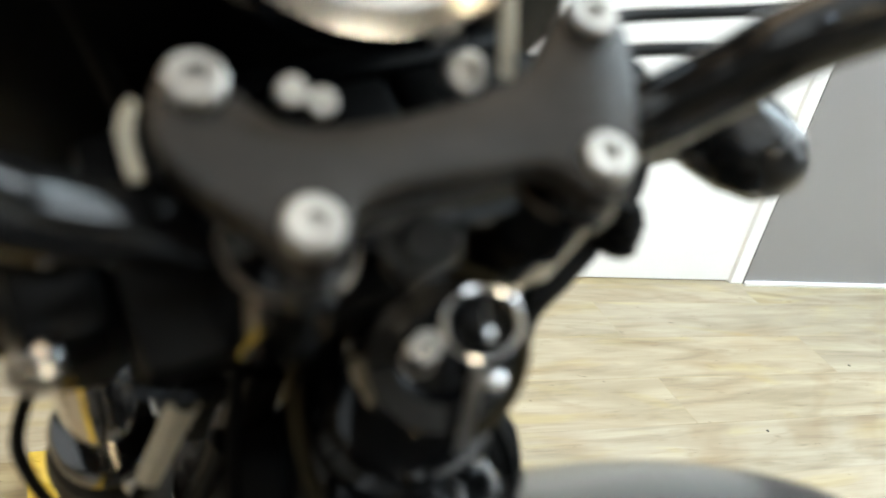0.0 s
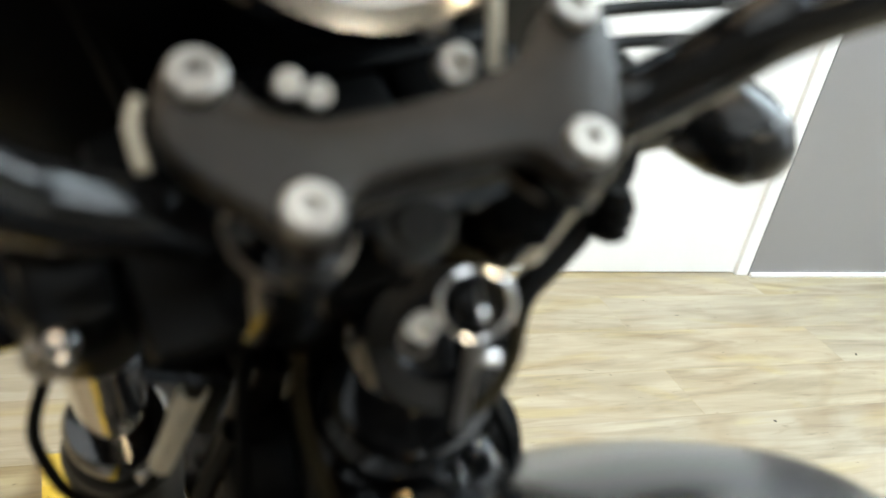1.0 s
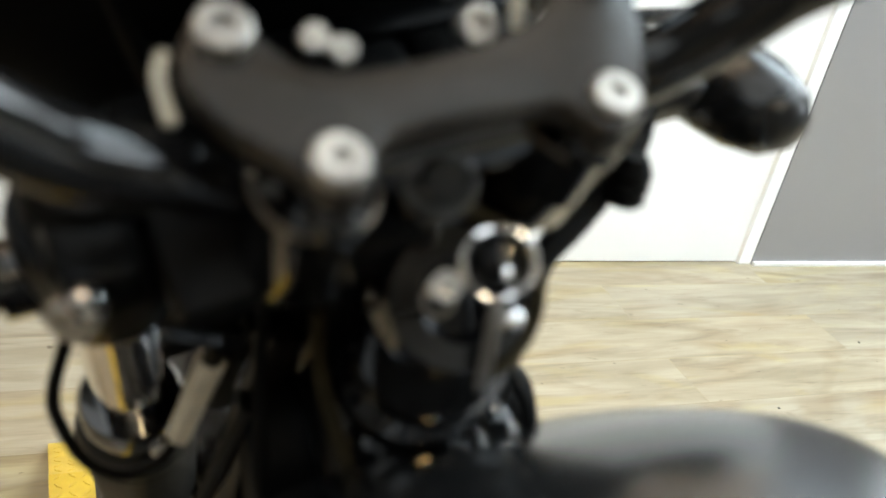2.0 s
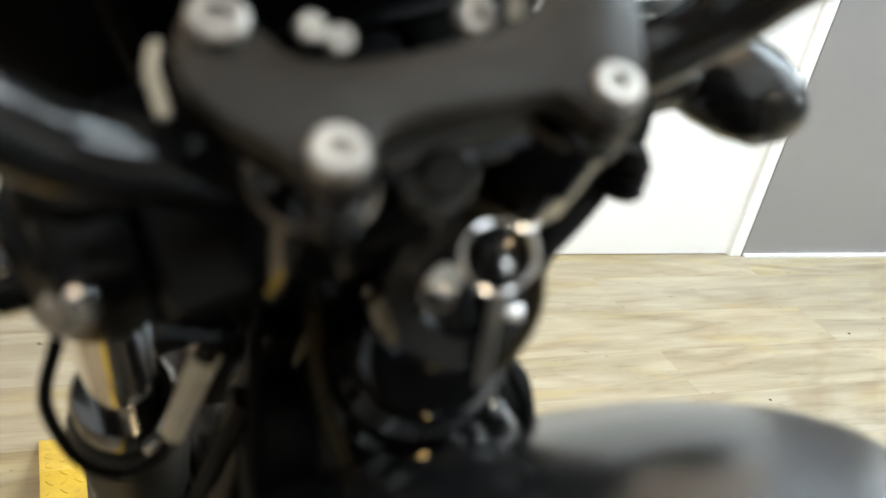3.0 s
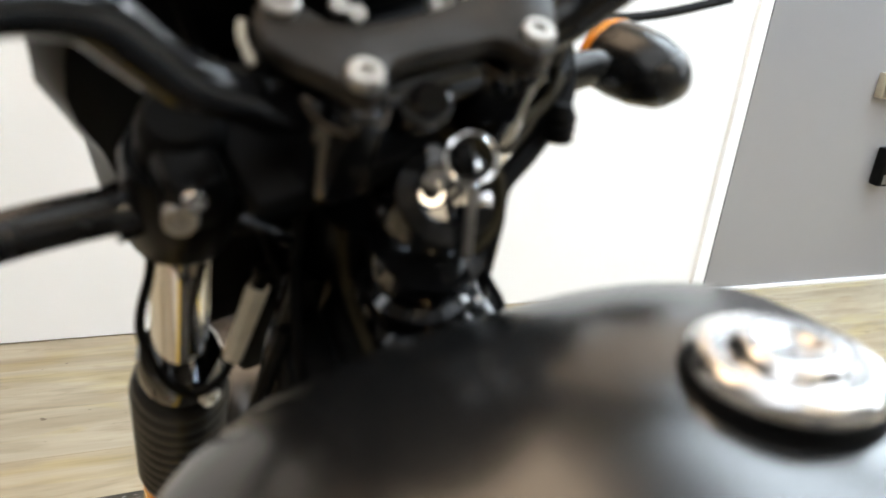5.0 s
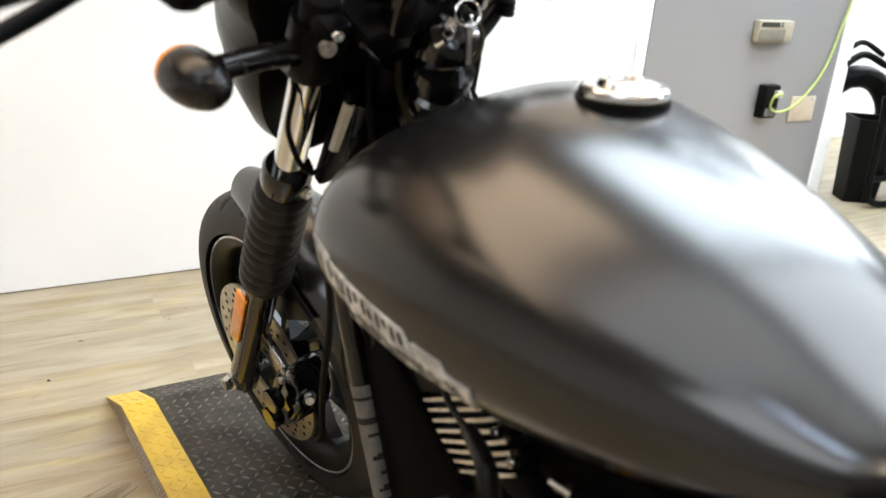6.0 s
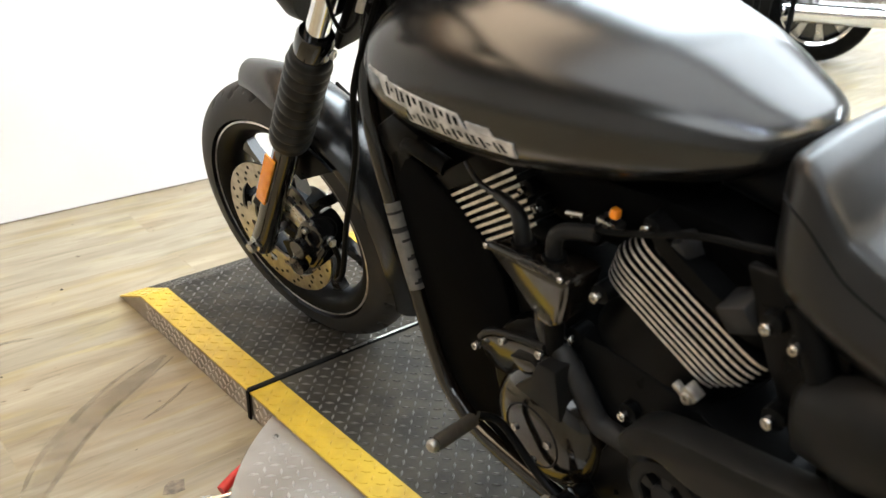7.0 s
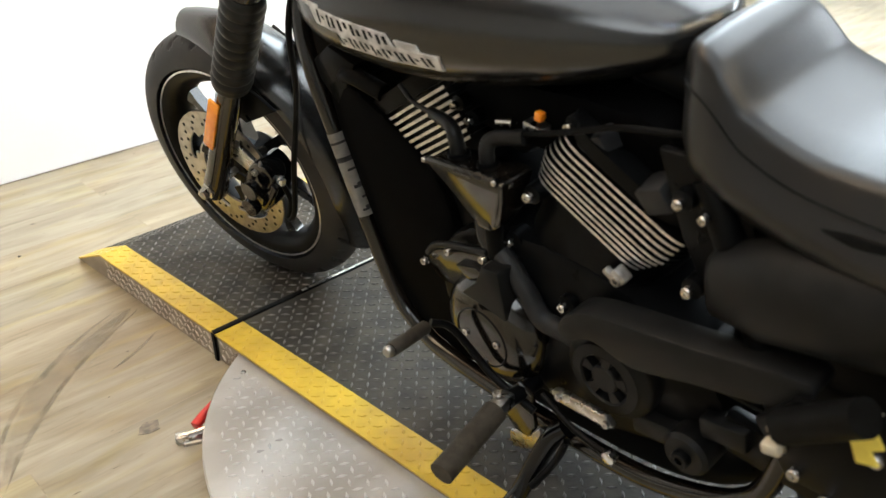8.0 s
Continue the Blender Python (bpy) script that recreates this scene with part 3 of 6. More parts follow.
def brake_disc(m, R, x, parent):
    """A drilled ring with slots and its carrier."""
    bm = bmesh.new()
    seg = 120
    radii = (R * 0.50, R * 0.57, R * 0.66, R * 0.76, R)
    def solid(i, k):
        """Whether a cell of the disc is metal: five long windows are cut out."""
        return 0 <= i < 4 and not (i in (1, 2) and (k % seg + 4 * i) % 24 < 15)
    grid = [[[bm.verts.new((h, r * math.cos(2 * math.pi * k / seg), r * math.sin(2 * math.pi * k / seg))) for k in range(seg)] for r in radii] for h in (x - 0.0025, x + 0.0025)]
    for i in range(4):
        for k in range(seg):
            if not solid(i, k):
                continue
            n = (k + 1) % seg
            for g in grid:
                bm.faces.new((g[i][k], g[i][n], g[i + 1][n], g[i + 1][k]))
            for near, (ia, ka), (ib, kb) in (((i - 1, k), (i, k), (i, n)), ((i + 1, k), (i + 1, k), (i + 1, n)), ((i, k - 1), (i, k), (i + 1, k)), ((i, k + 1), (i, n), (i + 1, n))):
                if not solid(*near):
                    bm.faces.new((grid[0][ia][ka], grid[0][ib][kb], grid[1][ib][kb], grid[1][ia][ka]))
    bmesh.ops.recalc_face_normals(bm, faces=bm.faces)
    disc_ = part("brake_disc", place(m, bm), M_DISC, bike, "drilled steel brake disc", 30)
    bm = bmesh.new()
    for k in range(48):
        a = 2 * math.pi * k / 48
        r = R * (0.80 if k % 3 == 0 else 0.865 if k % 3 == 1 else 0.93)
        o = bmesh.ops.create_cone(bm, cap_ends=True, segments=10, radius1=0.0042, radius2=0.0042, depth=0.0062)
        bmesh.ops.transform(bm, matrix=Matrix.Translation((x, r * math.cos(a), r * math.sin(a))) @ XAX, verts=o["verts"])
    part("drilled_hole", place(m, bm), M_INK, disc_, "ring of drilled holes")
    for k in range(5):
        a = 2 * math.pi * k / 5
        rings = []
        for r, hw in ((0.03, 0.012), (R * 0.4, 0.009), (R * 0.54, 0.014)):
            c = Vector((x, r * math.cos(a + r * 2), r * math.sin(a + r * 2)))
            t = Vector((0, -math.sin(a + r * 2), math.cos(a + r * 2)))
            rings.append([c + t * u + Vector((v, 0, 0)) for u, v in ((-hw, -0.003), (hw, -0.003), (hw, 0.003), (-hw, 0.003))])
        part("carrier_arm", loft(rings, m), M_SATIN, disc_)


front = bp("front_wheel", lathe([(0.008, -0.10), (0.008, 0.10)], 12, FORK @ XAX), M_STEEL, None, "front wheel with a black cast rim")
cast_wheel(front, FORK, 0.296, 0.100, 0.062, 0.222, 7, 0.05)
brake_disc(FORK, 0.15, -0.066, front)
rear_m = Matrix.Translation((0, -1.52, 0.292))
rear = bp("rear_wheel", lathe([(0.008, -0.12), (0.008, 0.12)], 12, rear_m @ XAX), M_STEEL, None, "rear wheel with a black cast rim")
cast_wheel(rear, rear_m, 0.292, 0.14, 0.085, 0.198, 7, 0.06)

# fork legs
for s in (-1, 1):
    x = s * 0.108
    LEG = pose(x, 0, 0, 1.6, 0, 0)
    leg = fp("fork_leg", lathe([(0.012, -0.03), (0.02, -0.03), (0.025, -0.015), (0.025, 0.03), (0.0235, 0.06), (0.0245, 0.335), (0.012, 0.34)], 28, LEG), M_GLOSS, None, "gloss black lower fork leg")
    fp("axle_lug", box(0.03, 0.05, 0.055, LEG, 0.008), M_GLOSS, leg)
    if s < 0:
        fp("axle_nut", lathe([(0.002, 0), (0.017, 0), (0.017, 0.012), (0.012, 0.014), (0.012, 0.026), (0.005, 0.028), (0.002, 0.026)], 6, LEG @ pose(-0.014, 0, 0, 0, -90, 0)), M_STEEL, leg, "zinc axle nut", 20)
    fp("reflector", box(0.006, 0.026, 0.135, LEG @ pose(0.027 * s, 0.010, 0.218), 0.0028), M_ORANGE, leg, "orange side reflector")
    prof = [(0.02, 0.328), (0.034, 0.328), (0.036, 0.334)]
    for k in range(9):
        z = 0.338 + k * 0.0222
        prof += [(0.0355, z), (0.0370, z + 0.004), (0.0374, z + 0.008), (0.0370, z + 0.0125), (0.0357, z + 0.0165), (0.0342, z + 0.0192), (0.0346, z + 0.0206)]
    prof += [(0.034, 0.545), (0.028, 0.552), (0.02, 0.552)]
    fp("fork_boot", lathe(prof, 36, LEG), M_BOOT, leg, "ribbed black rubber fork boot", 50)
    fp("boot_collar", lathe([(0.019, 0.551), (0.029, 0.551), (0.030, 0.555), (0.030, 0.586), (0.027, 0.592), (0.0188, 0.592)], 32, LEG), M_GLOSS, leg, "gloss black collar")
    fp("collar_bolt", bolt_head(0.008, 0.006, LEG @ along((0.008, -0.030, 0.570), (0.3, -0.9, 0.2))), M_STEEL, leg, "small silver bolt")
    fp("fork_tube", lathe([(0.01, 0.56), (0.0188, 0.56), (0.0188, 0.845), (0.01, 0.845)], 32, LEG), M_CHROME, leg, "polished chrome fork tube")

# front mudguard
def guard(R, W, a0, a1, m, thick=0.004, drop=0.035, n=36):
    bm = bmesh.new()
    outer, inner = [], []
    for i in range(n + 1):
        f = i / n
        a = radians(a0 + (a1 - a0) * f)
        nar = min(1.0, 0.55 + 2.2 * min(f, 1 - f))
        oro, inr = [], []
        for k in range(13):
            s = -1 + 2 * k / 12
            x = W * nar * math.sin(s * 1.25) / math.sin(1.25)
            r = R - drop * (1 - math.cos(s * 1.25)) / (1 - math.cos(1.25))
            for lst, rr in ((oro, r), (inr, r - thick)):
                lst.append(bm.verts.new((x if rr == r else x * 0.97, rr * math.cos(a), rr * math.sin(a))))
        outer.append(oro)
        inner.append(inr)
    for i in range(n):
        for k in range(12):
            bm.faces.new((outer[i][k], outer[i][k + 1], outer[i + 1][k + 1], outer[i + 1][k]))
            bm.faces.new((inner[i][k], inner[i + 1][k], inner[i + 1][k + 1], inner[i][k + 1]))
        for k in (0, 12):
            bm.faces.new((outer[i][k], outer[i + 1][k], inner[i + 1][k], inner[i][k]))
    for i in (0, n):
        for k in range(12):
            bm.faces.new((outer[i][k], outer[i][k + 1], inner[i][k + 1], inner[i][k]))
    return place(m, bm)


bp("front_mudguard", guard(0.338, 0.068, 50, 172, FORK), M_PALEK, None, "satin black front mudguard", 60)
for s in (-1, 1):
    fp("mudguard_stay", prism([(-0.03, 0.21), (0.02, 0.21), (0.06, 0.30), (-0.09, 0.30)], s * 0.071, s * 0.078, 0.002), M_SATIN, None, "black mudguard bracket")
# brake caliper and hose
cal = fp("brake_caliper", prism(smooth_outline([(-0.075, 0.02), (-0.12, 0.03), (-0.145, 0.09), (-0.13, 0.155), (-0.085, 0.165), (-0.065, 0.10)], 4), -0.105, -0.045, 0.006), M_GLOSS, None, "black front brake caliper")
fp("caliper_bracket", prism([(-0.02, 0.11), (-0.02, 0.16), (-0.09, 0.15), (-0.09, 0.11)], -0.098, -0.088, 0.002), M_STEEL, cal, "bare metal bracket")
for b, a in ((-0.085, 0.05), (-0.09, 0.14), (-0.13, 0.06)):
    fp("caliper_bolt", bolt_head(0.0065, 0.008, pose(-0.104, b, a, 0, -90, 0)), M_STEEL, cal)
for b, a in ((-0.112, 0.068), (-0.104, 0.118)):
    fp("piston_cap", lathe([(0.002, -0.004), (0.008, -0.004), (0.010, -0.001), (0.016, 0), (0.0185, -0.004), (0.0195, -0.02), (0.002, -0.02)], 24, pose(-0.117, b, a, 0, 90, 0)), M_GLOSS, cal, "gloss black piston cap")
fp("bridge_rib", box(0.018, 0.016, 0.110, pose(-0.104, -0.132, 0.094, 8, 0, 0), 0.004), M_GLOSS, cal, "gloss black bridge rib")
fp("bridge_rib", box(0.014, 0.014, 0.090, pose(-0.104, -0.082, 0.096, 4, 0, 0), 0.004), M_GLOSS, cal, "gloss black bridge rib")
fp("hose_union", lathe([(0.002, 0), (0.009, 0), (0.009, 0.006), (0.007, 0.008), (0.007, 0.016), (0.002, 0.016)], 12, along((-0.088, -0.138, 0.150), (-0.5, -0.6, 0.5))), M_STEEL, cal, "steel hose union", 30)
fp("bleed_nipple", lathe([(0.001, 0), (0.004, 0), (0.004, 0.010), (0.0025, 0.012), (0.003, 0.018), (0.001, 0.018)], 10, along((-0.100, -0.096, 0.158), (-0.2, 0.1, 1.0))), M_STEEL, cal, "small bleed nipple", 30)
fp("brake_hose", tube([(-0.085, -0.14, 0.14), (-0.08, -0.165, 0.10), (-0.085, -0.175, 0.05), (-0.09, -0.185, 0.10), (-0.10, -0.165, 0.25), (-0.10, -0.14, 0.42), (-0.10, -0.10, 0.55), (-0.06, -0.07, 0.68)], 0.0055, 8), M_RUBBER, cal, "black brake hose")

# yokes, bar clamp, bars
low = fp("lower_yoke", prism([(-0.046, 0.762), (0.015, 0.762), (0.015, 0.788), (-0.046, 0.788)], -0.088, 0.052, 0.005), M_SATIN, None, "gloss black lower fork yoke")
top = fp("upper_yoke", prism([(-0.080, 0.824), (0.010, 0.822), (0.010, 0.842), (-0.080, 0.844)], -0.095, 0.022, 0.006), M_RUBBER, None, "gloss black upper fork yoke")
for s in (-1, 1):
    fp("tube_clamp", lathe([(0.0195, 0.757), (0.027, 0.757), (0.029, 0.762), (0.029, 0.820), (0.027, 0.826), (0.0195, 0.826)], 32, pose(s * 0.108, 0, 0, 1.6, 0, 0)), M_SATIN, low, "black clamp round the fork tube")
    if s < 0:
        fp("clamp_lug", box(0.03, 0.042, 0.04, pose(s * 0.112, -0.042, 0.828), 0.008), M_SATIN, low)
    if s < 0:
        fp("clamp_bolt", bolt_head(0.0085, 0.008, along((s * 0.122, -0.058, 0.824), (s * 0.35, -0.8, 0.4))), M_CBOLT, low, "silver pinch bolt")
    if s < 0:
        fp("clamp_nut", bolt_head(0.0055, 0.006, along((s * 0.118, -0.064, 0.842), (s * 0.2, -0.8, 0.5))), M_CHROME, low, "bright clamp nut")
    fp("fork_cap", lathe([(0.001, 0.852), (0.016, 0.852), (0.02, 0.848), (0.0215, 0.842), (0.0215, 0.82), (0.001, 0.82)], 24, pose(s * 0.108, -0.024, 0)), M_RUBBER, top, "black fork cap")
# Added block that keeps the gap between the fork tubes dark.
fp("gap_block", box(0.078, 0.018, 0.120, pose(-0.027, -0.026, 0.600, 4, 0, 0), 0.006), M_RUBBER, None, "black block closing the gap between the fork tubes")
fp("yoke_lip", tube([(-0.1005, -0.080, 0.838), (-0.087, -0.081, 0.822), (-0.074, -0.080, 0.805)], 0.0030, 10), M_GLOSS, top, "gloss black lower edge of the yoke")
stack = fp("steering_collar", lathe([(0.001, 0.68), (0.024, 0.68), (0.026, 0.69), (0.026, 0.705), (0.033, 0.708), (0.033, 0.722), (0.027, 0.726), (0.027, 0.738), (0.034, 0.741), (0.034, 0.756), (0.028, 0.760), (0.028, 0.772), (0.033, 0.776), (0.033, 0.79), (0.001, 0.79)], 40, pose(0.0, -0.100, 0)), M_GLOSS, None, "gloss black stepped steering head collar")
fp("yoke_web", prism([(-0.056, 0.790), (0.012, 0.785), (0.012, 0.842), (-0.056, 0.842)], 0.024, 0.086, 0.008), M_RUBBER, top, "black yoke web")
fp("fork_shroud", prism(smooth_outline([(-0.004, 0.590), (0.016, 0.585), (0.022, 0.68), (0.020, 0.795), (-0.004, 0.80), (-0.006, 0.70)], 3), -0.0885, 0.086, 0.005), M_RUBBER, None, "black plastic shroud between the fork tubes")
bp("neck_gusset", prism(smooth_outline([(-0.398, 0.57), (-0.402, 0.70), (-0.412, 0.79), (-0.440, 0.80), (-0.470, 0.765), (-0.474, 0.66), (-0.462, 0.56), (-0.43, 0.545)], 3), -0.062, 0.066, 0.008), M_RUBBER, None, "black welded neck gusset behind the fork")
bp("steering_head", tube([(0, -0.385, 0.80), (0, -0.445, 0.887)], 0.028, 20), M_SATIN, None, "black steering head tube")

plate = smooth_outline([(-0.080, -0.037), (-0.073, -0.022), (-0.060, -0.018), (-0.053, -0.034), (-0.043, -0.046), (-0.020, -0.050), (0.010, -0.049), (0.033, -0.043), (0.050, -0.027), (0.066, -0.021), (0.073, -0.035), (0.066, -0.056), (0.056, -0.076), (0.045, -0.090), (0.032, -0.091), (0.023, -0.077), (0.0, -0.074), (-0.033, -0.073), (-0.043, -0.086), (-0.055, -0.087), (-0.062, -0.073), (-0.076, -0.054)], 3)
bm = prism([(b, -x) for x, b in plate], 0.897, 0.911, 0.004)
clamp = fp("bar_clamp", place(Matrix(((0, 0, -1, 0), (0, 1, 0, 0), (1, 0, 0, 0), (0, 0, 0, 1))), bm), M_CRINKLE, None, "textured dark handlebar clamp plate")
for x, b, a, r in ((-0.050, -0.078, 0.910, 0.0082), (0.039, -0.081, 0.910, 0.0078), (-0.065, -0.029, 0.910, 0.0085), (0.060, -0.033, 0.910, 0.0082)):
    fp("clamp_bolt", bolt_head(r, 0.006, pose(x, b, a)), M_CBOLT, clamp, "round silver socket bolt")
    fp("bolt_post", lathe([(0.001, 0.86), (r * 1.25, 0.86), (r * 1.25, 0.8965), (0.001, 0.8965)], 20, pose(x, b, 0)), M_GLOSS, clamp)
fp("clamp_body", tube([(-0.068, -0.056, 0.877), (-0.03, -0.058, 0.878), (0.03, -0.058, 0.878), (0.064, -0.058, 0.880)], 0.0175, 24), M_GLOSS, clamp, "gloss black lower clamp")
for x, b in ((-0.050, -0.068), (0.041, -0.068)):
    fp("riser_boss", dome(0.0085, along((x - 0.001, b - 0.018, 0.893), (0.0, -0.8, 0.5))), M_GLOSS, clamp, "gloss black boss under the bolt")
    fp("riser", lathe([(0.014, 0.835), (0.019, 0.835), (0.021, 0.840), (0.0192, 0.8855), (0.012, 0.8855)], 28, pose(x, b, 0)), M_GLOSS, clamp, "gloss black handlebar riser")
    fp("riser_ring", lathe([(0.0190, 0.8860), (0.0205, 0.8866), (0.0205, 0.8884), (0.0190, 0.8885)], 40, Matrix.Translation((x, b, 0.885)) @ Matrix.Rotation(radians(10), 4, "Y") @ Matrix.Translation((0, 0, -0.887)), close=True), M_RING, clamp, "dull bronze ring")
BAR_L = [(-0.066, -0.052, 0.871), (-0.090, -0.050, 0.885), (-0.1045, -0.049, 0.894), (-0.119, -0.047, 0.906), (-0.135, -0.045, 0.927), (-0.150, -0.044, 0.946), (-0.172, -0.047, 0.959), (-0.199, -0.055, 0.9697), (-0.229, -0.065, 0.985), (-0.265, -0.075, 1.000), (-0.345, -0.100, 1.032), (-0.465, -0.135, 1.058)]
BAR_R = [(0.070, -0.060, 0.887), (0.0974, -0.064, 0.910), (0.1105, -0.0655, 0.925), (0.1265, -0.068, 0.9355), (0.145, -0.071, 0.943), (0.180, -0.080, 0.957), (0.220, -0.090, 0.976), (0.265, -0.100, 0.995), (0.345, -0.125, 1.025), (0.465, -0.160, 1.052)]
bars = fp("handlebar", tube(list(reversed(BAR_R)) + [(0, -0.056, 0.876)] + BAR_L, 0.0127, 18, 6), M_BAR, None, "gloss black tubular handlebar")
for s, ends in ((-1, BAR_L), (1, BAR_R)):
    d0, d1 = Vector(ends[-2]), Vector(ends[-1])
    fp("grip", tube([d0, d1], 0.017, 16), M_RUBBER, bars, "black rubber grip")
    c = Vector(ends[-3]) * 0.75 + d0 * 0.25
    fp("switch_box", box(0.058, 0.046, 0.052, along(c + Vector((0, 0.004, -0.022)), d1 - d0), 0.009), M_PLASTIC, bars, "black switch housing")
    fp("switch_button", box(0.014, 0.012, 0.02, along(c + Vector((0, -0.026, -0.02)), d1 - d0), 0.003), M_PLASTIC, bars)
    fp("housing_lip", box(0.036, 0.030, 0.016, along(c + Vector((s * -0.004, 0.008, -0.046)), d1 - d0), 0.005), M_PLASTIC, bars, "black lower lip of the switch housing")
    fp("lever_perch", box(0.045, 0.03, 0.028, pose(s * 0.262, -0.050, 0.985), 0.007), M_SATIN, bars, "black lever perch")
    fp("lever", tube([(s * 0.262, -0.040, 0.985), (s * 0.32, -0.04, 0.958), (s * 0.385, -0.06, 0.953), (s * 0.455, -0.088, 0.960)], (0.0085, 0.006), 10), M_SATIN, bars, "black lever blade")
    fp("lever_ball", lathe([(0.0005, -0.0105), (0.006, -0.0085), (0.0103, 0), (0.006, 0.0085), (0.0005, 0.0105)], 16, pose(s * 0.458, -0.089, 0.961)), M_SATIN, bars)
    fp("control_cable", tube([(s * 0.255, -0.045, 0.975), (s * 0.18, 0.0, 0.975), (s * 0.10, 0.05, 0.90), (s * 0.06, 0.03, 0.76), (s * 0.04, -0.06, 0.64)], 0.0048, 8), M_RUBBER, bars, "black control cable")
# gauge
gm = pose(0.008, 0.044, 0.918, 24, 0, 0)
gauge = fp("speedometer", lathe([(0.001, -0.05), (0.04, -0.05), (0.060, -0.02), (0.064, 0.005), (0.001, 0.005)], 48, gm), M_GLOSS, None, "round speedometer with a chrome bezel")
fp("bezel", lathe([(0.054, 0.006), (0.066, 0.004), (0.069, 0.010), (0.066, 0.017), (0.058, 0.018), (0.054, 0.012)], 64, gm, close=True), M_CHROME, gauge, "chrome bezel")
fp("dial", lathe([(0.001, 0.0075), (0.055, 0.0075), (0.055, 0.006), (0.001, 0.006)], 48, gm), M_FACE, gauge, "dial face toned pale for glare")
fp("bracket", box(0.13, 0.012, 0.05, pose(0.015, 0.020, 0.812), 0.003), M_SATIN, gauge)
fp("bracket_bolt", bolt_head(0.0076, 0.006, along((0.0254, -0.0254, 0.884), (0, -0.5, 0.85))), M_CBOLT, gauge, "silver bracket bolt")
for x, b, a in ((-0.0415, -0.037, 0.9105), (-0.032, -0.038, 0.9035)):
    fp("bracket_screw", bolt_head(0.0042, 0.005, along((x, b, a), (0, -0.4, 0.9))), M_CBOLT, gauge, "bright bracket screw")
fp("cable_guide", tube([(0.0365, -0.0345, 0.890), (0.0400, -0.0150, 0.908)], 0.0030, 8), M_CONN, gauge, "thin ivory tube")
# Ivory tube standing in for a warm highlight on the clamp's end.
fp("side_glint", tube([(-0.0805, -0.0250, 0.902), (-0.0845, -0.034, 0.903), (-0.0850, -0.046, 0.899)], 0.0020, 8), M_CONN, gauge, "thin ivory tube")
# headlight cowl
rings = []
for b, rx_, rz_, zc in ((0.046, 0.09, 0.17, 0.72), (0.05, 0.124, 0.235, 0.745), (0.075, 0.132, 0.255, 0.755), (0.12, 0.127, 0.235, 0.745), (0.17, 0.108, 0.17, 0.71), (0.20, 0.09, 0.11, 0.68), (0.205, 0.06, 0.07, 0.67)):
    ring = []
    for t in [2 * math.pi * k / 72 for k in range(72)]:
        z = zc + rz_ * math.copysign(abs(math.sin(t)) ** 0.85, math.sin(t))
        f = min(1.0, max(0.0, (z - 0.715) / 0.085))
        wing = 0.96 + 0.19 * f * f * (3 - 2 * f)
        ring.append((wing * rx_ * math.copysign(abs(math.cos(t)) ** 0.85, math.cos(t)), b, z))
    rings.append(ring)
cowl = fp("headlight_cowl", loft(rings), M_SATIN, None, "gloss black headlight cowl", 50)
fp("headlight_lens", lathe([(0.001, 0.012), (0.05, 0.008), (0.075, 0.0), (0.075, -0.01), (0.001, -0.01)], 40, pose(0, 0.205, 0.66, -90, 0, 0)), M_CHROME, cowl, "round headlight lens")
# turn signals
for s, h, xc in ((-1, 0.806, 0.243), (1, 0.786, 0.208)):
    sig = fp("turn_signal", tube([(s * 0.125, -0.022, 0.787), (s * 0.175, -0.023, (h + 0.787) / 2), (s * (xc - 0.025), -0.028, h)], 0.0125, 16), M_SIGNAL, None, "black bullet turn signal on a stalk")
    fp("stalk_collar", tube([(s * 0.118, -0.022, 0.787), (s * 0.145, -0.022, 0.787)], 0.0155, 16), M_GLOSS, sig)
    fp("bulb_housing", lathe([(0.0008, -0.052), (0.014, -0.049), (0.025, -0.037), (0.031, -0.016), (0.0325, 0.006), (0.0315, 0.02), (0.026, 0.022), (0.0008, 0.022)], 32, pose(s * xc, -0.030, h, -90 - RAKE + 8, 0, 0) @ Matrix.Diagonal((0.87, 0.80, 0.87, 1))), M_SIGNAL, sig, "satin black bullet housing", 60)
    fp("lens", lathe([(0.0305, 0.018), (0.0318, 0.022), (0.029, 0.031), (0.017, 0.036), (0.0008, 0.037)], 32, pose(s * xc, -0.030, h, -90 - RAKE + 8, 0, 0) @ Matrix.Diagonal((0.87, 0.80, 0.87, 1))), M_ORANGE, sig, "orange lens")
    if s < 0:
        fp("signal_wire", tube([(s * 0.126, -0.010, 0.775), (s * 0.126, -0.020, 0.752), (s * 0.129, -0.030, 0.736), (s * 0.140, -0.042, 0.715), (s * 0.143, -0.051, 0.699), (s * 0.138, -0.067, 0.673), (s * 0.124, -0.075, 0.653), (s * 0.106, -0.076, 0.661), (s * 0.096, -0.071, 0.673)], 0.0032, 8), M_RUBBER, sig, "thin black wire loop")
con = fp("wire_connector", tube([(-0.075, -0.056, 0.722), (-0.085, -0.063, 0.698), (-0.096, -0.071, 0.673)], (0.0075, 0.0062), 6), M_CONN, None, "ivory wire connector")
fp("connector_tip", tube([(-0.072, -0.053, 0.736), (-0.0755, -0.0565, 0.720)], 0.005, 8), M_PLASTIC, con)
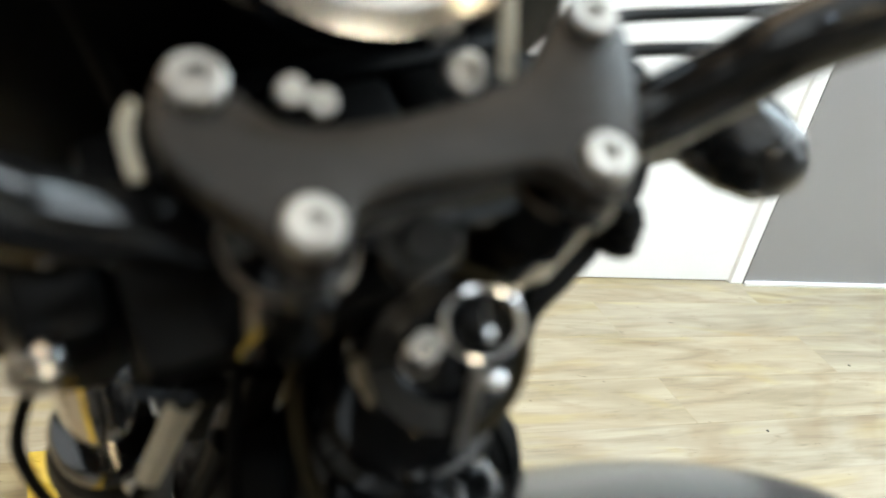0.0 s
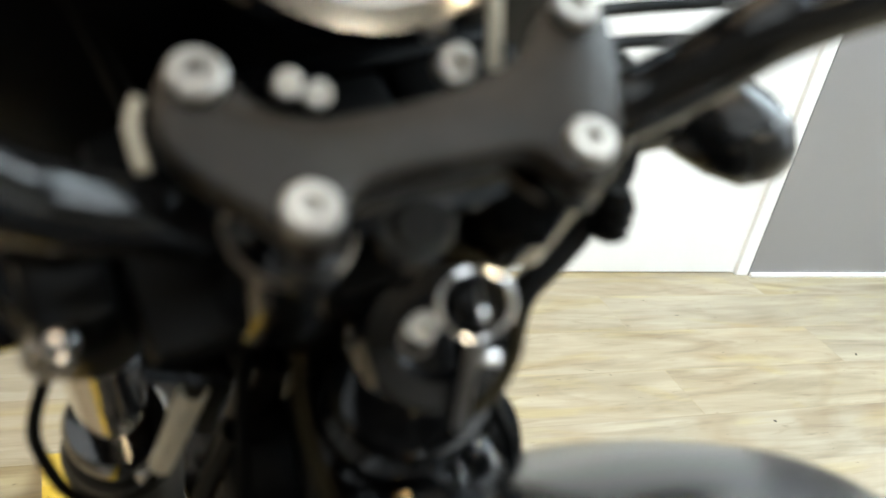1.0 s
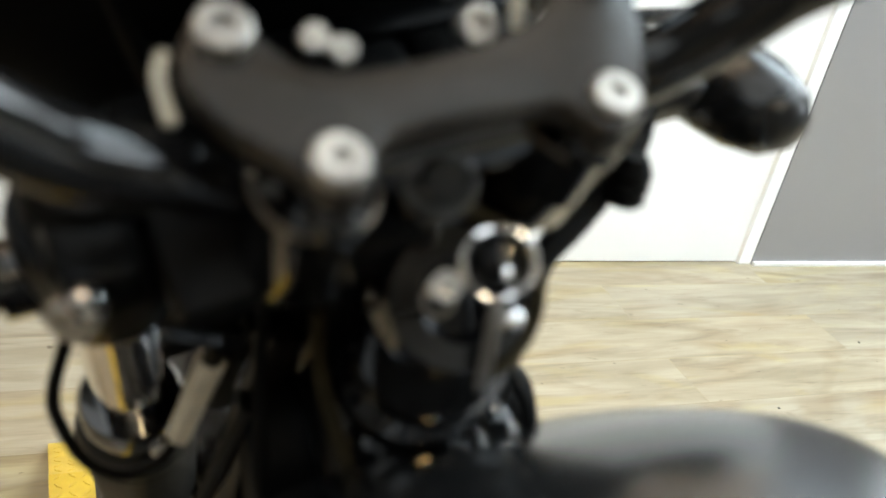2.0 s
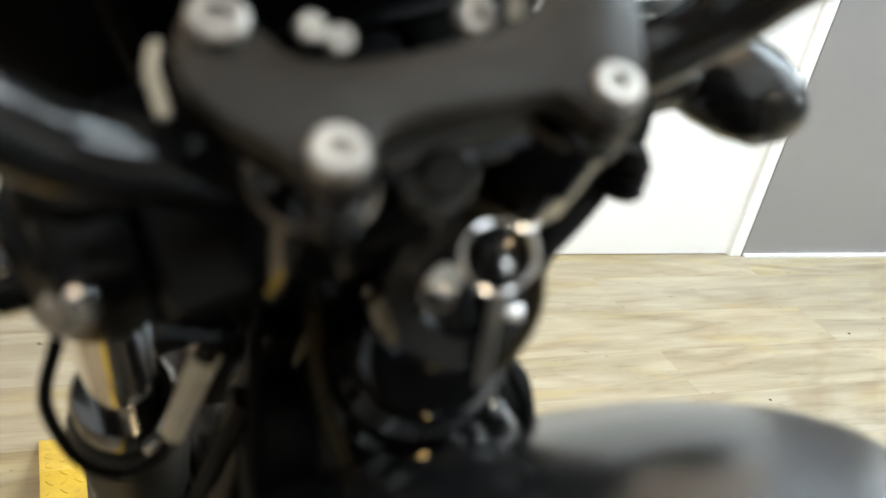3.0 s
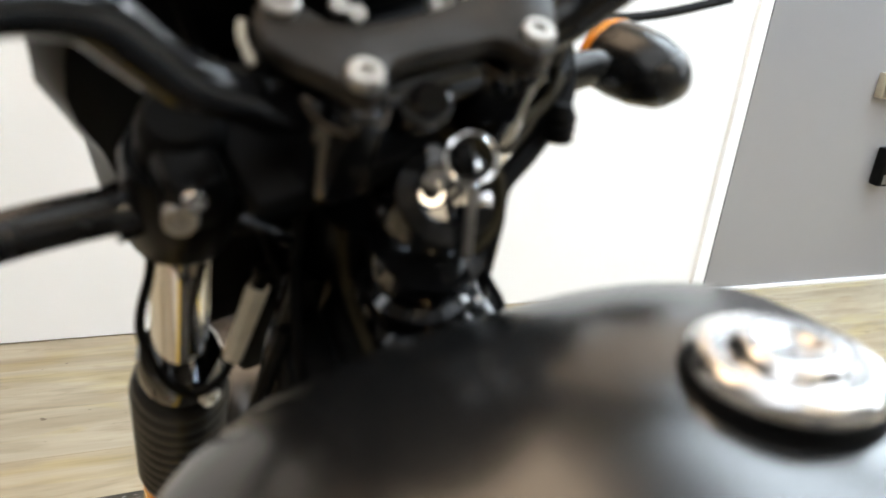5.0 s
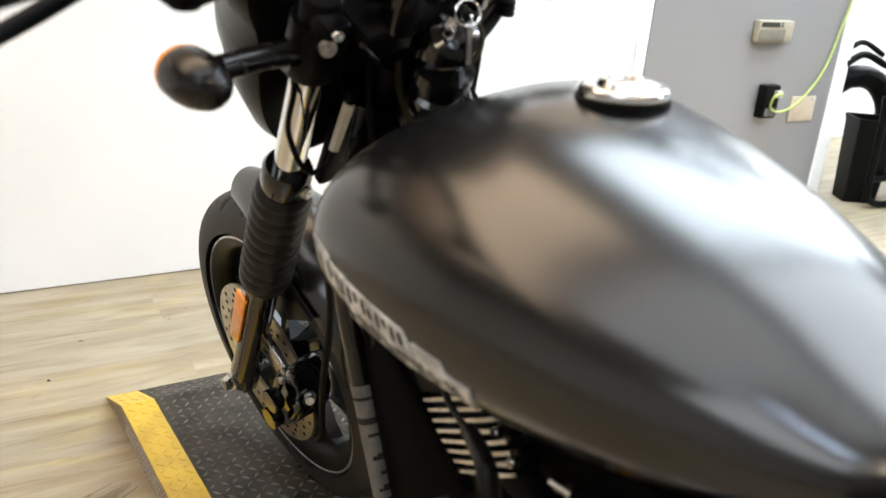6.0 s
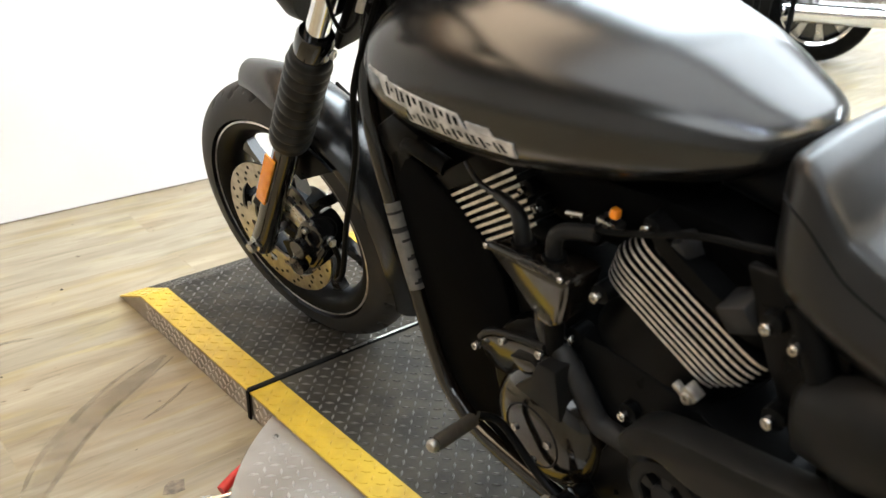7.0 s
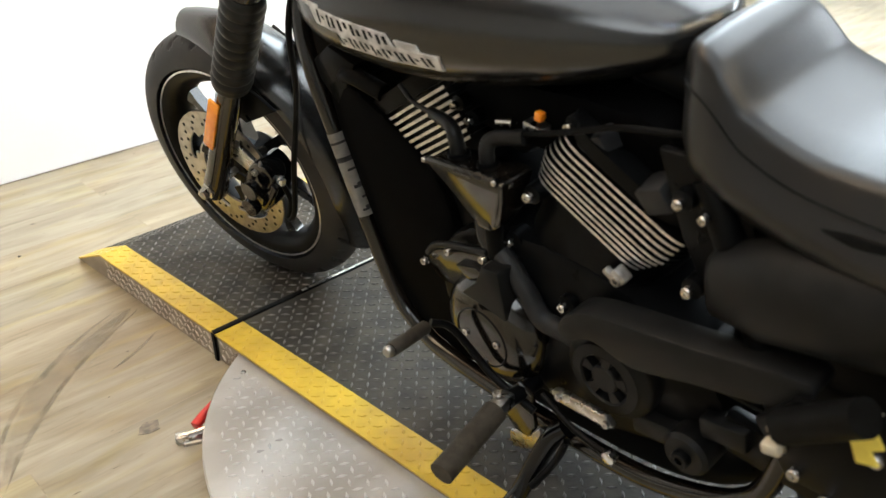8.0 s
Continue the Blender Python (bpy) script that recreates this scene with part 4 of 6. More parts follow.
# ignition lock and key
LOCK = along((0.000, -0.097, 0.825), (-0.15, -0.42, 0.9))
ign = fp("ignition_lock", lathe([(0.001, 0.008), (0.013, 0.008), (0.016, 0.012), (0.026, 0.010), (0.0295, 0.004), (0.0295, -0.045), (0.001, -0.045)], 40, LOCK), M_GLOSS, None, "black ignition lock")
FACE = along((-0.008, -0.096, 0.828), (-0.3, -0.36, 0.88))
fp("lock_face", lathe([(0.0040, 0.011), (0.0046, 0.0140), (0.0060, 0.0140), (0.0070, 0.011), (0.0055, 0.008)], 32, FACE, close=True), M_CHROME, ign, "chrome lock ring")
fp("lock_core", lathe([(0.001, 0.0125), (0.0036, 0.0125), (0.004, 0.010), (0.001, 0.009)], 20, FACE), M_GLOSS, ign, "black lock core")
fp("cable_loop", tube([LOCK @ Vector((0.031 * math.cos(a), 0.031 * math.sin(a), 0.004 + 0.003 * math.sin(2 * a))) for a in [radians(-75 + 15 * k) for k in range(12)]], 0.0032, 8, 2), M_OLIVE, ign, "olive sleeved wire round the lock")
RING = along((0.005, -0.102, 0.8600), (-0.42, -0.55, 0.72))
fp("key_ring", lathe([(0.0122 + 0.0015 * math.cos(a), 0.0015 * math.sin(a)) for a in [2 * math.pi * k / 8 for k in range(8)]], 40, RING, close=True), M_CHROME, ign, "steel key ring")
fp("key_head", lathe([(0.001, -0.004), (0.0075, -0.004), (0.009, -0.002), (0.009, 0.002), (0.0075, 0.004), (0.001, 0.004)], 20, along((0.004, -0.100, 0.858), (0.8, -0.35, 0.45))), M_PLASTIC, ign, "black key head")
KEY_A, KEY_B = Vector((0.003, -0.112, 0.849)), Vector((-0.005, -0.131, 0.825))
fp("key", box(0.0048, 0.0022, 0.036, along((KEY_A + KEY_B) / 2, KEY_A - KEY_B), 0.0006), M_KEY, ign, "flat steel key blade")
fp("lock_nut", bolt_head(0.0066, 0.006, along((-0.0112, -0.0975, 0.8470), (-0.15, -0.55, 0.8))), M_CHROME, ign, "bright lock nut")
fp("stem_cap", lathe([(0.001, 0.005), (0.0072, 0.005), (0.0088, 0.0025), (0.0118, 0.0025), (0.0143, 0.001), (0.0155, -0.003), (0.0155, -0.022), (0.001, -0.022)], 40, along((-0.011, -0.076, 0.881), (0.0, -0.6, 0.8))), M_GLOSS, ign, "gloss black stepped stem cap")
# Chrome domes; the pair under the clamp stands in for an edge glint.
for x, b, a, r in ((-0.006, -0.112, 0.808, 0.0058), (0.006, -0.105, 0.857, 0.0035), (0.007, -0.118, 0.846, 0.0042), (-0.025, -0.056, 0.890, 0.0045), (-0.022, -0.057, 0.880, 0.0035), (-0.055, -0.071, 0.826, 0.0045), (0.046, -0.055, 0.877, 0.0042), (0.046, -0.073, 0.823, 0.004), (0.056, -0.075, 0.828, 0.0042)):
    fp("bright_dome", dome(r, along((x, b, a), (0.0, -0.6, 0.8))), M_CHROME, ign)
fp("brass_screw", dome(0.004, along((-0.053, -0.068, 0.838), (0.1, -0.7, 0.7))), M_BRASS, ign, "brass screw")
fp("brass_screw", dome(0.0045, along((-0.017, -0.140, 0.759), (0.1, -0.7, 0.7))), M_BRASS, ign, "brass screw")
fp("relay", lathe([(0.001, -0.014), (0.007, -0.014), (0.0095, -0.011), (0.0082, -0.008), (0.0098, -0.005), (0.0086, -0.002), (0.0098, 0.001), (0.0085, 0.004), (0.006, 0.009), (0.001, 0.009)], 24, along((0.109, -0.066, 0.808), (0.2, 0.5, 0.8))), M_RUBBER, None, "small black rubber bellows")
fp("wiring_loom", tube([(0.118, -0.035, 0.826), (0.112, -0.049, 0.826), (0.101, -0.059, 0.828), (0.082, -0.068, 0.829), (0.058, -0.077, 0.835), (0.045, -0.080, 0.830)], 0.0029, 10), M_OLIVE, None, "olive sleeved wiring loom")
fp("wiring_loom", tube([(0.146, -0.012, 0.816), (0.133, -0.043, 0.798), (0.104, -0.062, 0.793), (0.082, -0.073, 0.790), (0.060, -0.083, 0.786), (0.049, -0.098, 0.774), (0.046, -0.11, 0.73), (0.048, -0.12, 0.69)], 0.0068, 12), M_RUBBER, None, "black wiring loom")
fp("cable_run", tube([(0.018, -0.11, 0.785), (0.024, -0.126, 0.759), (0.030, -0.132, 0.748), (0.037, -0.161, 0.730), (0.045, -0.18, 0.70)], 0.0025, 8), M_CHROME, None, "bright braided cable")
fp("cable_run", tube([(0.034, -0.10, 0.775), (0.042, -0.115, 0.748), (0.048, -0.132, 0.733), (0.045, -0.145, 0.716), (0.04, -0.16, 0.68)], 0.0027, 8), M_RUBBER, None, "thin black cable")
fp("cable_run", tube([(-0.038, -0.072, 0.785), (-0.039, -0.086, 0.756), (-0.039, -0.107, 0.738), (-0.033, -0.149, 0.703)], 0.0036, 8), M_OLIVE, None, "olive sleeved cable")
fp("cable_run", tube([(-0.046, -0.042, 0.76), (-0.052, -0.056, 0.727), (-0.062, -0.085, 0.701), (-0.073, -0.125, 0.670)], 0.0035, 8), M_RUBBER, None, "dusty black cable")
for x, b, a in ((0.023, -0.131, 0.752), (0.013, -0.137, 0.751), (0.002, -0.142, 0.755), (0.002, -0.148, 0.753), (0.001, -0.157, 0.750), (-0.005, -0.157, 0.747)):
    fp("cable_end", lathe([(0.001, -0.0045), (0.003, -0.004), (0.0036, 0), (0.003, 0.004), (0.001, 0.0045)], 14, along((x, b, a), (0.3, -0.4, -0.8))), M_CHROME, stack, "bright cable end")
for pts in ([(0.12, 0.06, 0.775), (0.198, 0.070, 0.758), (0.241, 0.076, 0.745), (0.34, 0.072, 0.731), (0.43, 0.075, 0.715)], [(0.12, 0.05, 0.765), (0.193, 0.053, 0.750), (0.235, 0.058, 0.736), (0.334, 0.052, 0.721), (0.43, 0.050, 0.715)]):
    fp("throttle_cable", tube(pts, 0.0042, 8), M_RUBBER, bars, "black throttle cable")

# fuel tank
TANK = [(-0.469, 0.030, 0.767, 0.755, 0.762), (-0.478, 0.074, 0.783, 0.738, 0.764), (-0.496, 0.115, 0.803, 0.714, 0.766), (-0.531, 0.163, 0.834, 0.686, 0.768), (-0.591, 0.200, 0.872, 0.659, 0.764), (-0.671, 0.206, 0.882, 0.644, 0.757), (-0.751, 0.198, 0.875, 0.641, 0.750), (-0.831, 0.181, 0.860, 0.648, 0.745), (-0.911, 0.157, 0.841, 0.660, 0.742), (-0.981, 0.127, 0.820, 0.676, 0.740), (-1.041, 0.093, 0.791, 0.694, 0.740), (-1.081, 0.061, 0.772, 0.713, 0.742), (-1.099, 0.020, 0.757, 0.735, 0.742)]
BELLY_EX = 1.9
TANK_EX = 2.4
TANK_SET = Matrix.Translation((0.026, 0, 0.75)) @ Matrix.Rotation(radians(-3.9), 4, "Y") @ Matrix.Translation((0, 0, -0.75))


def tank_row(y):
    rows = sorted(TANK, reverse=True)
    for r0, r1 in zip(rows, rows[1:]):
        if r1[0] <= y <= r0[0]:
            f = (r0[0] - y) / (r0[0] - r1[0])
            return [a + (b - a) * f for a, b in zip(r0, r1)]


def tank_x(y, z):
    _, hw, zt, zb, zm = tank_row(y)
    if z >= zm:
        return hw * max(0, 1 - ((z - zm) / (zt - zm)) ** TANK_EX) ** (1 / TANK_EX)
    return hw * max(0, 1 - ((zm - z) / (zm - zb)) ** BELLY_EX) ** (1 / BELLY_EX)


rings = []
rows = spline([(r[0], r[1], r[2]) for r in TANK], 4)
rows2 = spline([(r[0], r[3], r[4]) for r in TANK], 4)
for p, q in zip(rows, rows2):
    y, hw, zt, zb, zm = p.x, max(p.y, 0.004), p.z, q.y, q.z
    ring = []
    for k in range(33):
        t = math.pi * k / 32
        c, s_ = math.cos(t), math.sin(t)
        ring.append((hw * math.copysign(abs(c) ** (2 / TANK_EX), c), y, zm + (zt - zm) * abs(s_) ** (2 / TANK_EX)))
    for k in range(1, 20):
        t = math.pi * k / 20
        c, s_ = math.cos(t), math.sin(t)
        ring.append((-hw * math.copysign(abs(c) ** (2 / BELLY_EX), c), y, zm - (zm - zb) * abs(s_) ** (2 / BELLY_EX)))
    rings.append(ring)
tank = bp("fuel_tank", loft(rings, TANK_SET), M_PALEK, None, "satin black teardrop fuel tank", 70)
bp("front_pad", prism(smooth_outline([(-0.440, 0.790), (-0.450, 0.812), (-0.478, 0.816), (-0.492, 0.795), (-0.480, 0.770), (-0.455, 0.768)], 4), 0.01, 0.085, 0.008), M_RUBBER, tank, "black rubber buffer at the tank's nose")
cm = along((0.094, -0.703, 0.8800), (0.10, 0.0, 1.0))
cap = bp("fuel_cap", lathe([(0.001, 0.0150), (0.010, 0.0155), (0.012, 0.0175), (0.019, 0.0190), (0.0225, 0.0180), (0.0240, 0.0150), (0.0255, 0.0125), (0.030, 0.0130), (0.0365, 0.0140), (0.0405, 0.0115), (0.0425, 0.0075), (0.0425, 0.0035), (0.039, 0.001), (0.038, -0.016), (0.001, -0.016)], 64, cm), M_CAP, None, "chrome fuel cap", 50)
bp("cap_ring", lathe([(0.0375, -0.008), (0.0440, -0.008), (0.0446, -0.004), (0.0435, 0.0005), (0.0385, 0.0008)], 48, cm, close=True), M_RUBBER, cap, "black rubber ring")


def skin(y0, y1, z0, z1, lift, ny=14, nz=5, slant=0.0, side=-1, thick=0.003):
    """A thin plate lying on the tank's flank; z0, z1 are (front, rear) heights."""
    bm = bmesh.new()
    outer, inner = [], []
    for i in range(ny + 1):
        f = i / ny
        a, b = [], []
        for k in range(nz + 1):
            g = k / nz
            z = (z0[0] + (z0[1] - z0[0]) * f) * (1 - g) + (z1[0] + (z1[1] - z1[0]) * f) * g
            y = y0 + (y1 - y0) * f + slant * g
            x = tank_x(y, z)
            a.append(bm.verts.new((side * (x + lift), y, z)))
            b.append(bm.verts.new((side * (x + lift - thick), y, z)))
        outer.append(a)
        inner.append(b)
    for i in range(ny):
        for k in range(nz):
            bm.faces.new((outer[i][k], outer[i][k + 1], outer[i + 1][k + 1], outer[i + 1][k]))
        for k in (0, nz):
            bm.faces.new((outer[i][k], outer[i + 1][k], inner[i + 1][k], inner[i][k]))
    for i in (0, ny):
        for k in range(nz):
            bm.faces.new((outer[i][k], outer[i][k + 1], inner[i][k + 1], inner[i][k]))
    return place(TANK_SET, bm)


badge = bp("badge", skin(-0.630, -0.770, (0.760, 0.744), (0.784, 0.763), 0.003, slant=0.012), M_BADGE, None, "pale grey badge plate in two rows")
bp("lower_badge", skin(-0.672, -0.828, (0.735, 0.717), (0.757, 0.739), 0.003, slant=-0.004), M_BADGE, badge, "pale grey badge row")
bp("badge_dash", skin(-0.774, -0.806, (0.747, 0.743), (0.756, 0.752), 0.003, ny=4, slant=0.004), M_BADGE, badge)
bp("badge_tail", skin(-0.596, -0.640, (0.786, 0.776), (0.790, 0.785), 0.003, ny=8, nz=2), M_BADGE, badge, "thin pale tail of the badge")


def between(pair, f):
    return pair[0] + (pair[1] - pair[0]) * f


# dark strokes stand for the unlettered emblem
for ya, yb, za, zb_, n in ((-0.637, -0.768, (0.7635, 0.7480), (0.7795, 0.7590), 6), (-0.676, -0.826, (0.7385, 0.7210), (0.7530, 0.7350), 8)):
    for k in range(n):
        for start, wide, low, high in ((0.06, 0.20, 0.0, 1.0), (0.50, 0.22, 0.12 if k % 2 else 0.45, 1.0 if k % 3 else 0.70)):
            f0, f1 = (k + start) / n, (k + start + wide) / n
            b0, b1 = between(za, f0), between(za, f1)
            t0, t1 = between(zb_, f0), between(zb_, f1)
            bp("badge_bar", skin(ya + (yb - ya) * f0, ya + (yb - ya) * f1, (b0 + (t0 - b0) * low, b1 + (t1 - b1) * low), (b0 + (t0 - b0) * high, b1 + (t1 - b1) * high), 0.0036, 2, 2, 0.003, thick=0.0006), M_SATIN, badge, "", 30)

# seat
SEAT = [(-1.105, 0.030, 0.735, 0.040, 0.690), (-1.113, 0.066, 0.762, 0.078, 0.672), (-1.136, 0.090, 0.772, 0.108, 0.655), (-1.160, 0.098, 0.762, 0.120, 0.648), (-1.180, 0.101, 0.741, 0.126, 0.643), (-1.205, 0.104, 0.716, 0.131, 0.636), (-1.265, 0.110, 0.694, 0.139, 0.622), (-1.34, 0.118, 0.692, 0.150, 0.612), (-1.45, 0.130, 0.696, 0.165, 0.610), (-1.58, 0.130, 0.718, 0.165, 0.620), (-1.66, 0.120, 0.768, 0.140, 0.655), (-1.80, 0.110, 0.790, 0.120, 0.700), (-1.95, 0.085, 0.785, 0.090, 0.730), (-2.0, 0.040, 0.775, 0.040, 0.745)]
rings, seam_l, seam_r = [], [], []
ra = spline([(r[0], r[1], r[2]) for r in SEAT], 4)
rb = spline([(r[0], r[3], r[4]) for r in SEAT], 4)
for p, q in zip(ra, rb):
    y, wt, zt, wb, zb = p.x, max(p.y, 0.01), p.z, max(q.y, 0.015), q.z
    half = [(wt * 0.5, zt + 0.003), (wt * 0.88, zt + 0.001), (wt * 0.97, zt - 0.002), (wt + 0.002, zt - 0.007), (wt + 0.005, zt - 0.014)]
    x0, z0 = half[-1]
    for f in (0.3, 0.6, 0.85):
        half.append((x0 + (wb - x0) * f ** 0.8, z0 + (zb + 0.014 - z0) * f))
    half += [(wb, zb + 0.012), (wb - 0.004, zb - 0.002), (wb * 0.80, zb - 0.030)]
    rings.append([(0.0, y, zt + 0.004)] + [(x, y, z) for x, z in half] + [(0.0, y, zb)] + [(-x, y, z) for x, z in reversed(half)])
    seam_l.append((-half[5][0] - 0.0004, y, half[5][1]))
    seam_r.append((half[5][0] + 0.0004, y, half[5][1]))
seat = bp("seat", loft(rings), M_SEAT, None, "black grained vinyl seat", 70)
for pts in (seam_l[2:-4], seam_r[2:-4]):
    bp("seam", tube(pts[::3], 0.0012, 6, 3), M_RUBBER, seat, "stitched seam")

# chassis
chassis = bp("chassis", tube([(-0.035, -0.42, 0.83), (-0.075, -0.425, 0.70), (-0.09, -0.445, 0.62), (-0.092, -0.478, 0.50), (-0.093, -0.545, 0.26), (-0.095, -0.60, 0.185), (-0.10, -0.70, 0.155), (-0.11, -1.0, 0.15), (-0.112, -1.14, 0.175), (-0.115, -1.24, 0.24), (-0.115, -1.28, 0.36)], 0.0145, 14), M_COVER, None, "black tubular steel chassis")
bp("frame_tube", tube([(0.035, -0.42, 0.83), (0.075, -0.425, 0.70), (0.09, -0.445, 0.62), (0.092, -0.478, 0.50), (0.093, -0.545, 0.26), (0.095, -0.60, 0.185), (0.10, -0.70, 0.155), (0.11, -1.0, 0.15), (0.112, -1.14, 0.175), (0.115, -1.24, 0.24), (0.115, -1.28, 0.36)], 0.0165, 14), M_SATIN, chassis)
bp("backbone", tube([(0, -0.43, 0.80), (0, -0.70, 0.75), (0, -1.05, 0.70), (0, -1.25, 0.64)], 0.03, 12), M_SATIN, chassis)
for s in (-1, 1):
    bp("seat_rail", tube([(s * 0.085, -1.17, 0.635), (s * 0.125, -1.3, 0.64), (s * 0.13, -1.5, 0.66), (s * 0.11, -1.9, 0.72)], 0.014, 10), M_SATIN, chassis)
    bp("rear_down_tube", tube([(s * 0.10, -1.16, 0.64), (s * 0.115, -1.22, 0.52), (s * 0.118, -1.28, 0.36)], 0.018, 12), M_SATIN, chassis)
bp("engine_mount", prism([(-0.44, 0.62), (-0.50, 0.66), (-0.56, 0.64), (-0.50, 0.56)], -0.09, 0.09, 0.004), M_SATIN, chassis)
label = bp("spec_label", tube([(-0.0918, -0.4745, 0.512), (-0.0925, -0.496, 0.436), (-0.0927, -0.514, 0.372)], 0.0150, 14), M_LABEL, None, "pale label with dark print bars wrapped on the frame tube")
for k, f in enumerate((0.10, 0.28, 0.42, 0.60, 0.76, 0.88)):
    y, z = -0.4745 - 0.0395 * f, 0.512 - 0.14 * f
    bp("print_bar", tube([(-0.092, y, z), (-0.092, y - 0.0012 - 0.0012 * (k % 2), z - 0.004 - 0.004 * (k % 2))], 0.0153, 14, 1), M_INK, label, "", 0)
# radiator
rad = bp("radiator", box(0.17, 0.035, 0.34, pose(0, -0.475, 0.45, -15, 0, 0), 0.006), M_PLASTIC, None, "black radiator between the frame tubes")
bp("coolant_hose", tube([(-0.07, -0.50, 0.60), (-0.085, -0.54, 0.62), (-0.075, -0.60, 0.60)], 0.014, 10), M_RUBBER, rad)
for k in range(12):
    bp("radiator_fin", box(0.15, 0.002, 0.004, pose(0, -0.4535 - 0.268 * (0.02 + k * 0.026) + 0.043, 0.605 - k * 0.026, -15, 0, 0)), M_SATIN, rad, "", 0)

# Added block filling a shadowed gap, in the shade colour.
bp("bay_filler", prism(smooth_outline([(-0.472, 0.60), (-0.538, 0.30), (-0.588, 0.205), (-0.66, 0.165), (-0.75, 0.175), (-0.735, 0.40), (-0.70, 0.50), (-0.60, 0.57)], 3), -0.090, 0.090, 0.012), M_SHADE, None, "black block added to fill the shadowed gap in front of the engine")

# engine
engine = bp("engine", prism(smooth_outline([(-0.69, 0.30), (-0.73, 0.23), (-0.86, 0.19), (-1.05, 0.21), (-1.16, 0.29), (-1.17, 0.38), (-1.08, 0.43), (-0.95, 0.46), (-0.80, 0.45), (-0.71, 0.39)], 4), -0.098, 0.125, 0.014), M_SATIN, None, "black liquid-cooled V-twin engine")

bp("sump", prism(smooth_outline([(-0.70, 0.30), (-0.68, 0.19), (-0.74, 0.150), (-0.98, 0.140), (-1.14, 0.165), (-1.235, 0.235), (-1.245, 0.33), (-1.10, 0.34)], 3), -0.086, 0.10, 0.012), M_SATIN, engine, "black sump under the gearbox")


def cylinder(c, d, n, half_y, half_x, pitch, base_drop, head, name, rnd_, slide=0.0, grow=0.0):
    """A finned cylinder: centre of the fin stack, its axis d in the yz plane."""
    d = Vector(d).normalized()
    m = along(c, d)
    side = m.inverted().to_3x3() @ Vector((1, 0, 0))
    spin = Matrix.Rotation(math.atan2(side.y, side.x), 4, "Z")
    m = m @ spin
    def slab(hx, hy, z0, z1, rnd, dy=0.0):
        out = []
        for k in range(36):
            t = 2 * math.pi * k / 36
            cc, ss = math.cos(t), math.sin(t)
            out.append((hx * math.copysign(abs(cc) ** rnd, cc), dy + hy * math.copysign(abs(ss) ** rnd, ss)))
        return loft([[(x, y, z0) for x, y in out], [(x, y, z1) for x, y in out]], m)
    block = bp(name, slab(half_x - 0.012, half_y - 0.012, -base_drop, pitch * n / 2 + 0.01, 0.6), M_SATIN, None, "black finned cylinder")
    for k in range(n):
        z = (k - (n - 1) / 2) * pitch
        shrink = 0.002 * abs(k - (n - 1) / 2)
        fin = bp("fin", slab(half_x - shrink * 0.5, half_y - shrink + grow * (k - (n - 1) / 2), z - pitch * 0.20, z + pitch * 0.20, rnd_, -slide * (k - (n - 1) / 2)), M_SATIN, block, "black fin with a machined bright edge", 30)
        fin.data.materials.append(M_FIN)
        for poly in fin.data.polygons:
            poly.material_index = 1 if len(poly.vertices) == 4 and poly.normal.y > -0.45 else 0
    z0 = pitch * n / 2 + 0.003
    bp("head", slab(half_x - 0.004, half_y - 0.006, z0, z0 + head * 0.45, 0.5), M_SATIN, block, "black cylinder head")
    # Shade under the tank is put into this cover's near-black.
    bp("head_cover", slab(half_x - 0.034, half_y - 0.03, z0 + head * 0.45, z0 + head, 0.5), M_SHADE, block, "head cover darkened as in the tank's shade")
    return block


cylinder((0.0, -1.018, 0.556), (0, -0.49, 0.872), 9, 0.108, 0.105, 0.0100, 0.14, 0.045, "rear_cylinder", 0.27, 0.0022, 0.0012)
cylinder((0.0, -0.666, 0.551), (0, 0.52, 0.854), 8, 0.130, 0.085, 0.0108, 0.15, 0.06, "front_cylinder", 0.3)

# engine covers, left side
stator = bp("stator_cover", lathe([(0.001, 0.057), (0.034, 0.057), (0.056, 0.054), (0.074, 0.047), (0.087, 0.034), (0.094, 0.015), (0.094, 0.0), (0.001, 0.0)], 56, Matrix.Translation((-0.096, -0.830, 0.302)) @ pose(0, 0, 0, 0, -90, 0)), M_COVER, None, "round gloss black alternator cover")
for y, z in ((-0.800, 0.300), (-0.862, 0.306), (-0.83, 0.258)):
    bp("cover_bolt", bolt_head(0.0055, 0.005, pose(-0.1515, y, z, 0, -90, 0)), M_BOLT, stator, "small silver bolt")
bp("inner_ring", lathe([(0.046, 0.0548), (0.048, 0.0568), (0.050, 0.0545)], 40, Matrix.Translation((-0.096, -0.830, 0.302)) @ pose(0, 0, 0, 0, -90, 0)), M_SATIN, stator)
bm = prism(smooth_outline([(-0.684, 0.345), (-0.688, 0.368), (-0.718, 0.394), (-0.765, 0.414), (-0.838, 0.431), (-0.852, 0.405), (-0.80, 0.368), (-0.745, 0.325), (-0.70, 0.318)], 3), -0.128, -0.08, 0.006)
for v in bm.verts:
    if v.co.x < -0.105:
        v.co.x += (0.42 - v.co.z) * 0.25
side1 = bp("case_cover", bm, M_COVER, None, "small gloss black case cover")
bp("cover_rim", tube([(-0.112, -0.690, 0.374), (-0.119, -0.718, 0.401), (-0.124, -0.765, 0.421), (-0.126, -0.838, 0.438)], 0.0055, 12), M_GUARD, side1, "dark raised rim of the cover")
bp("cover_step", prism([(-0.775, 0.398), (-0.818, 0.409), (-0.835, 0.400), (-0.80, 0.380)], -0.135, -0.115, 0.003), M_COVER, side1)
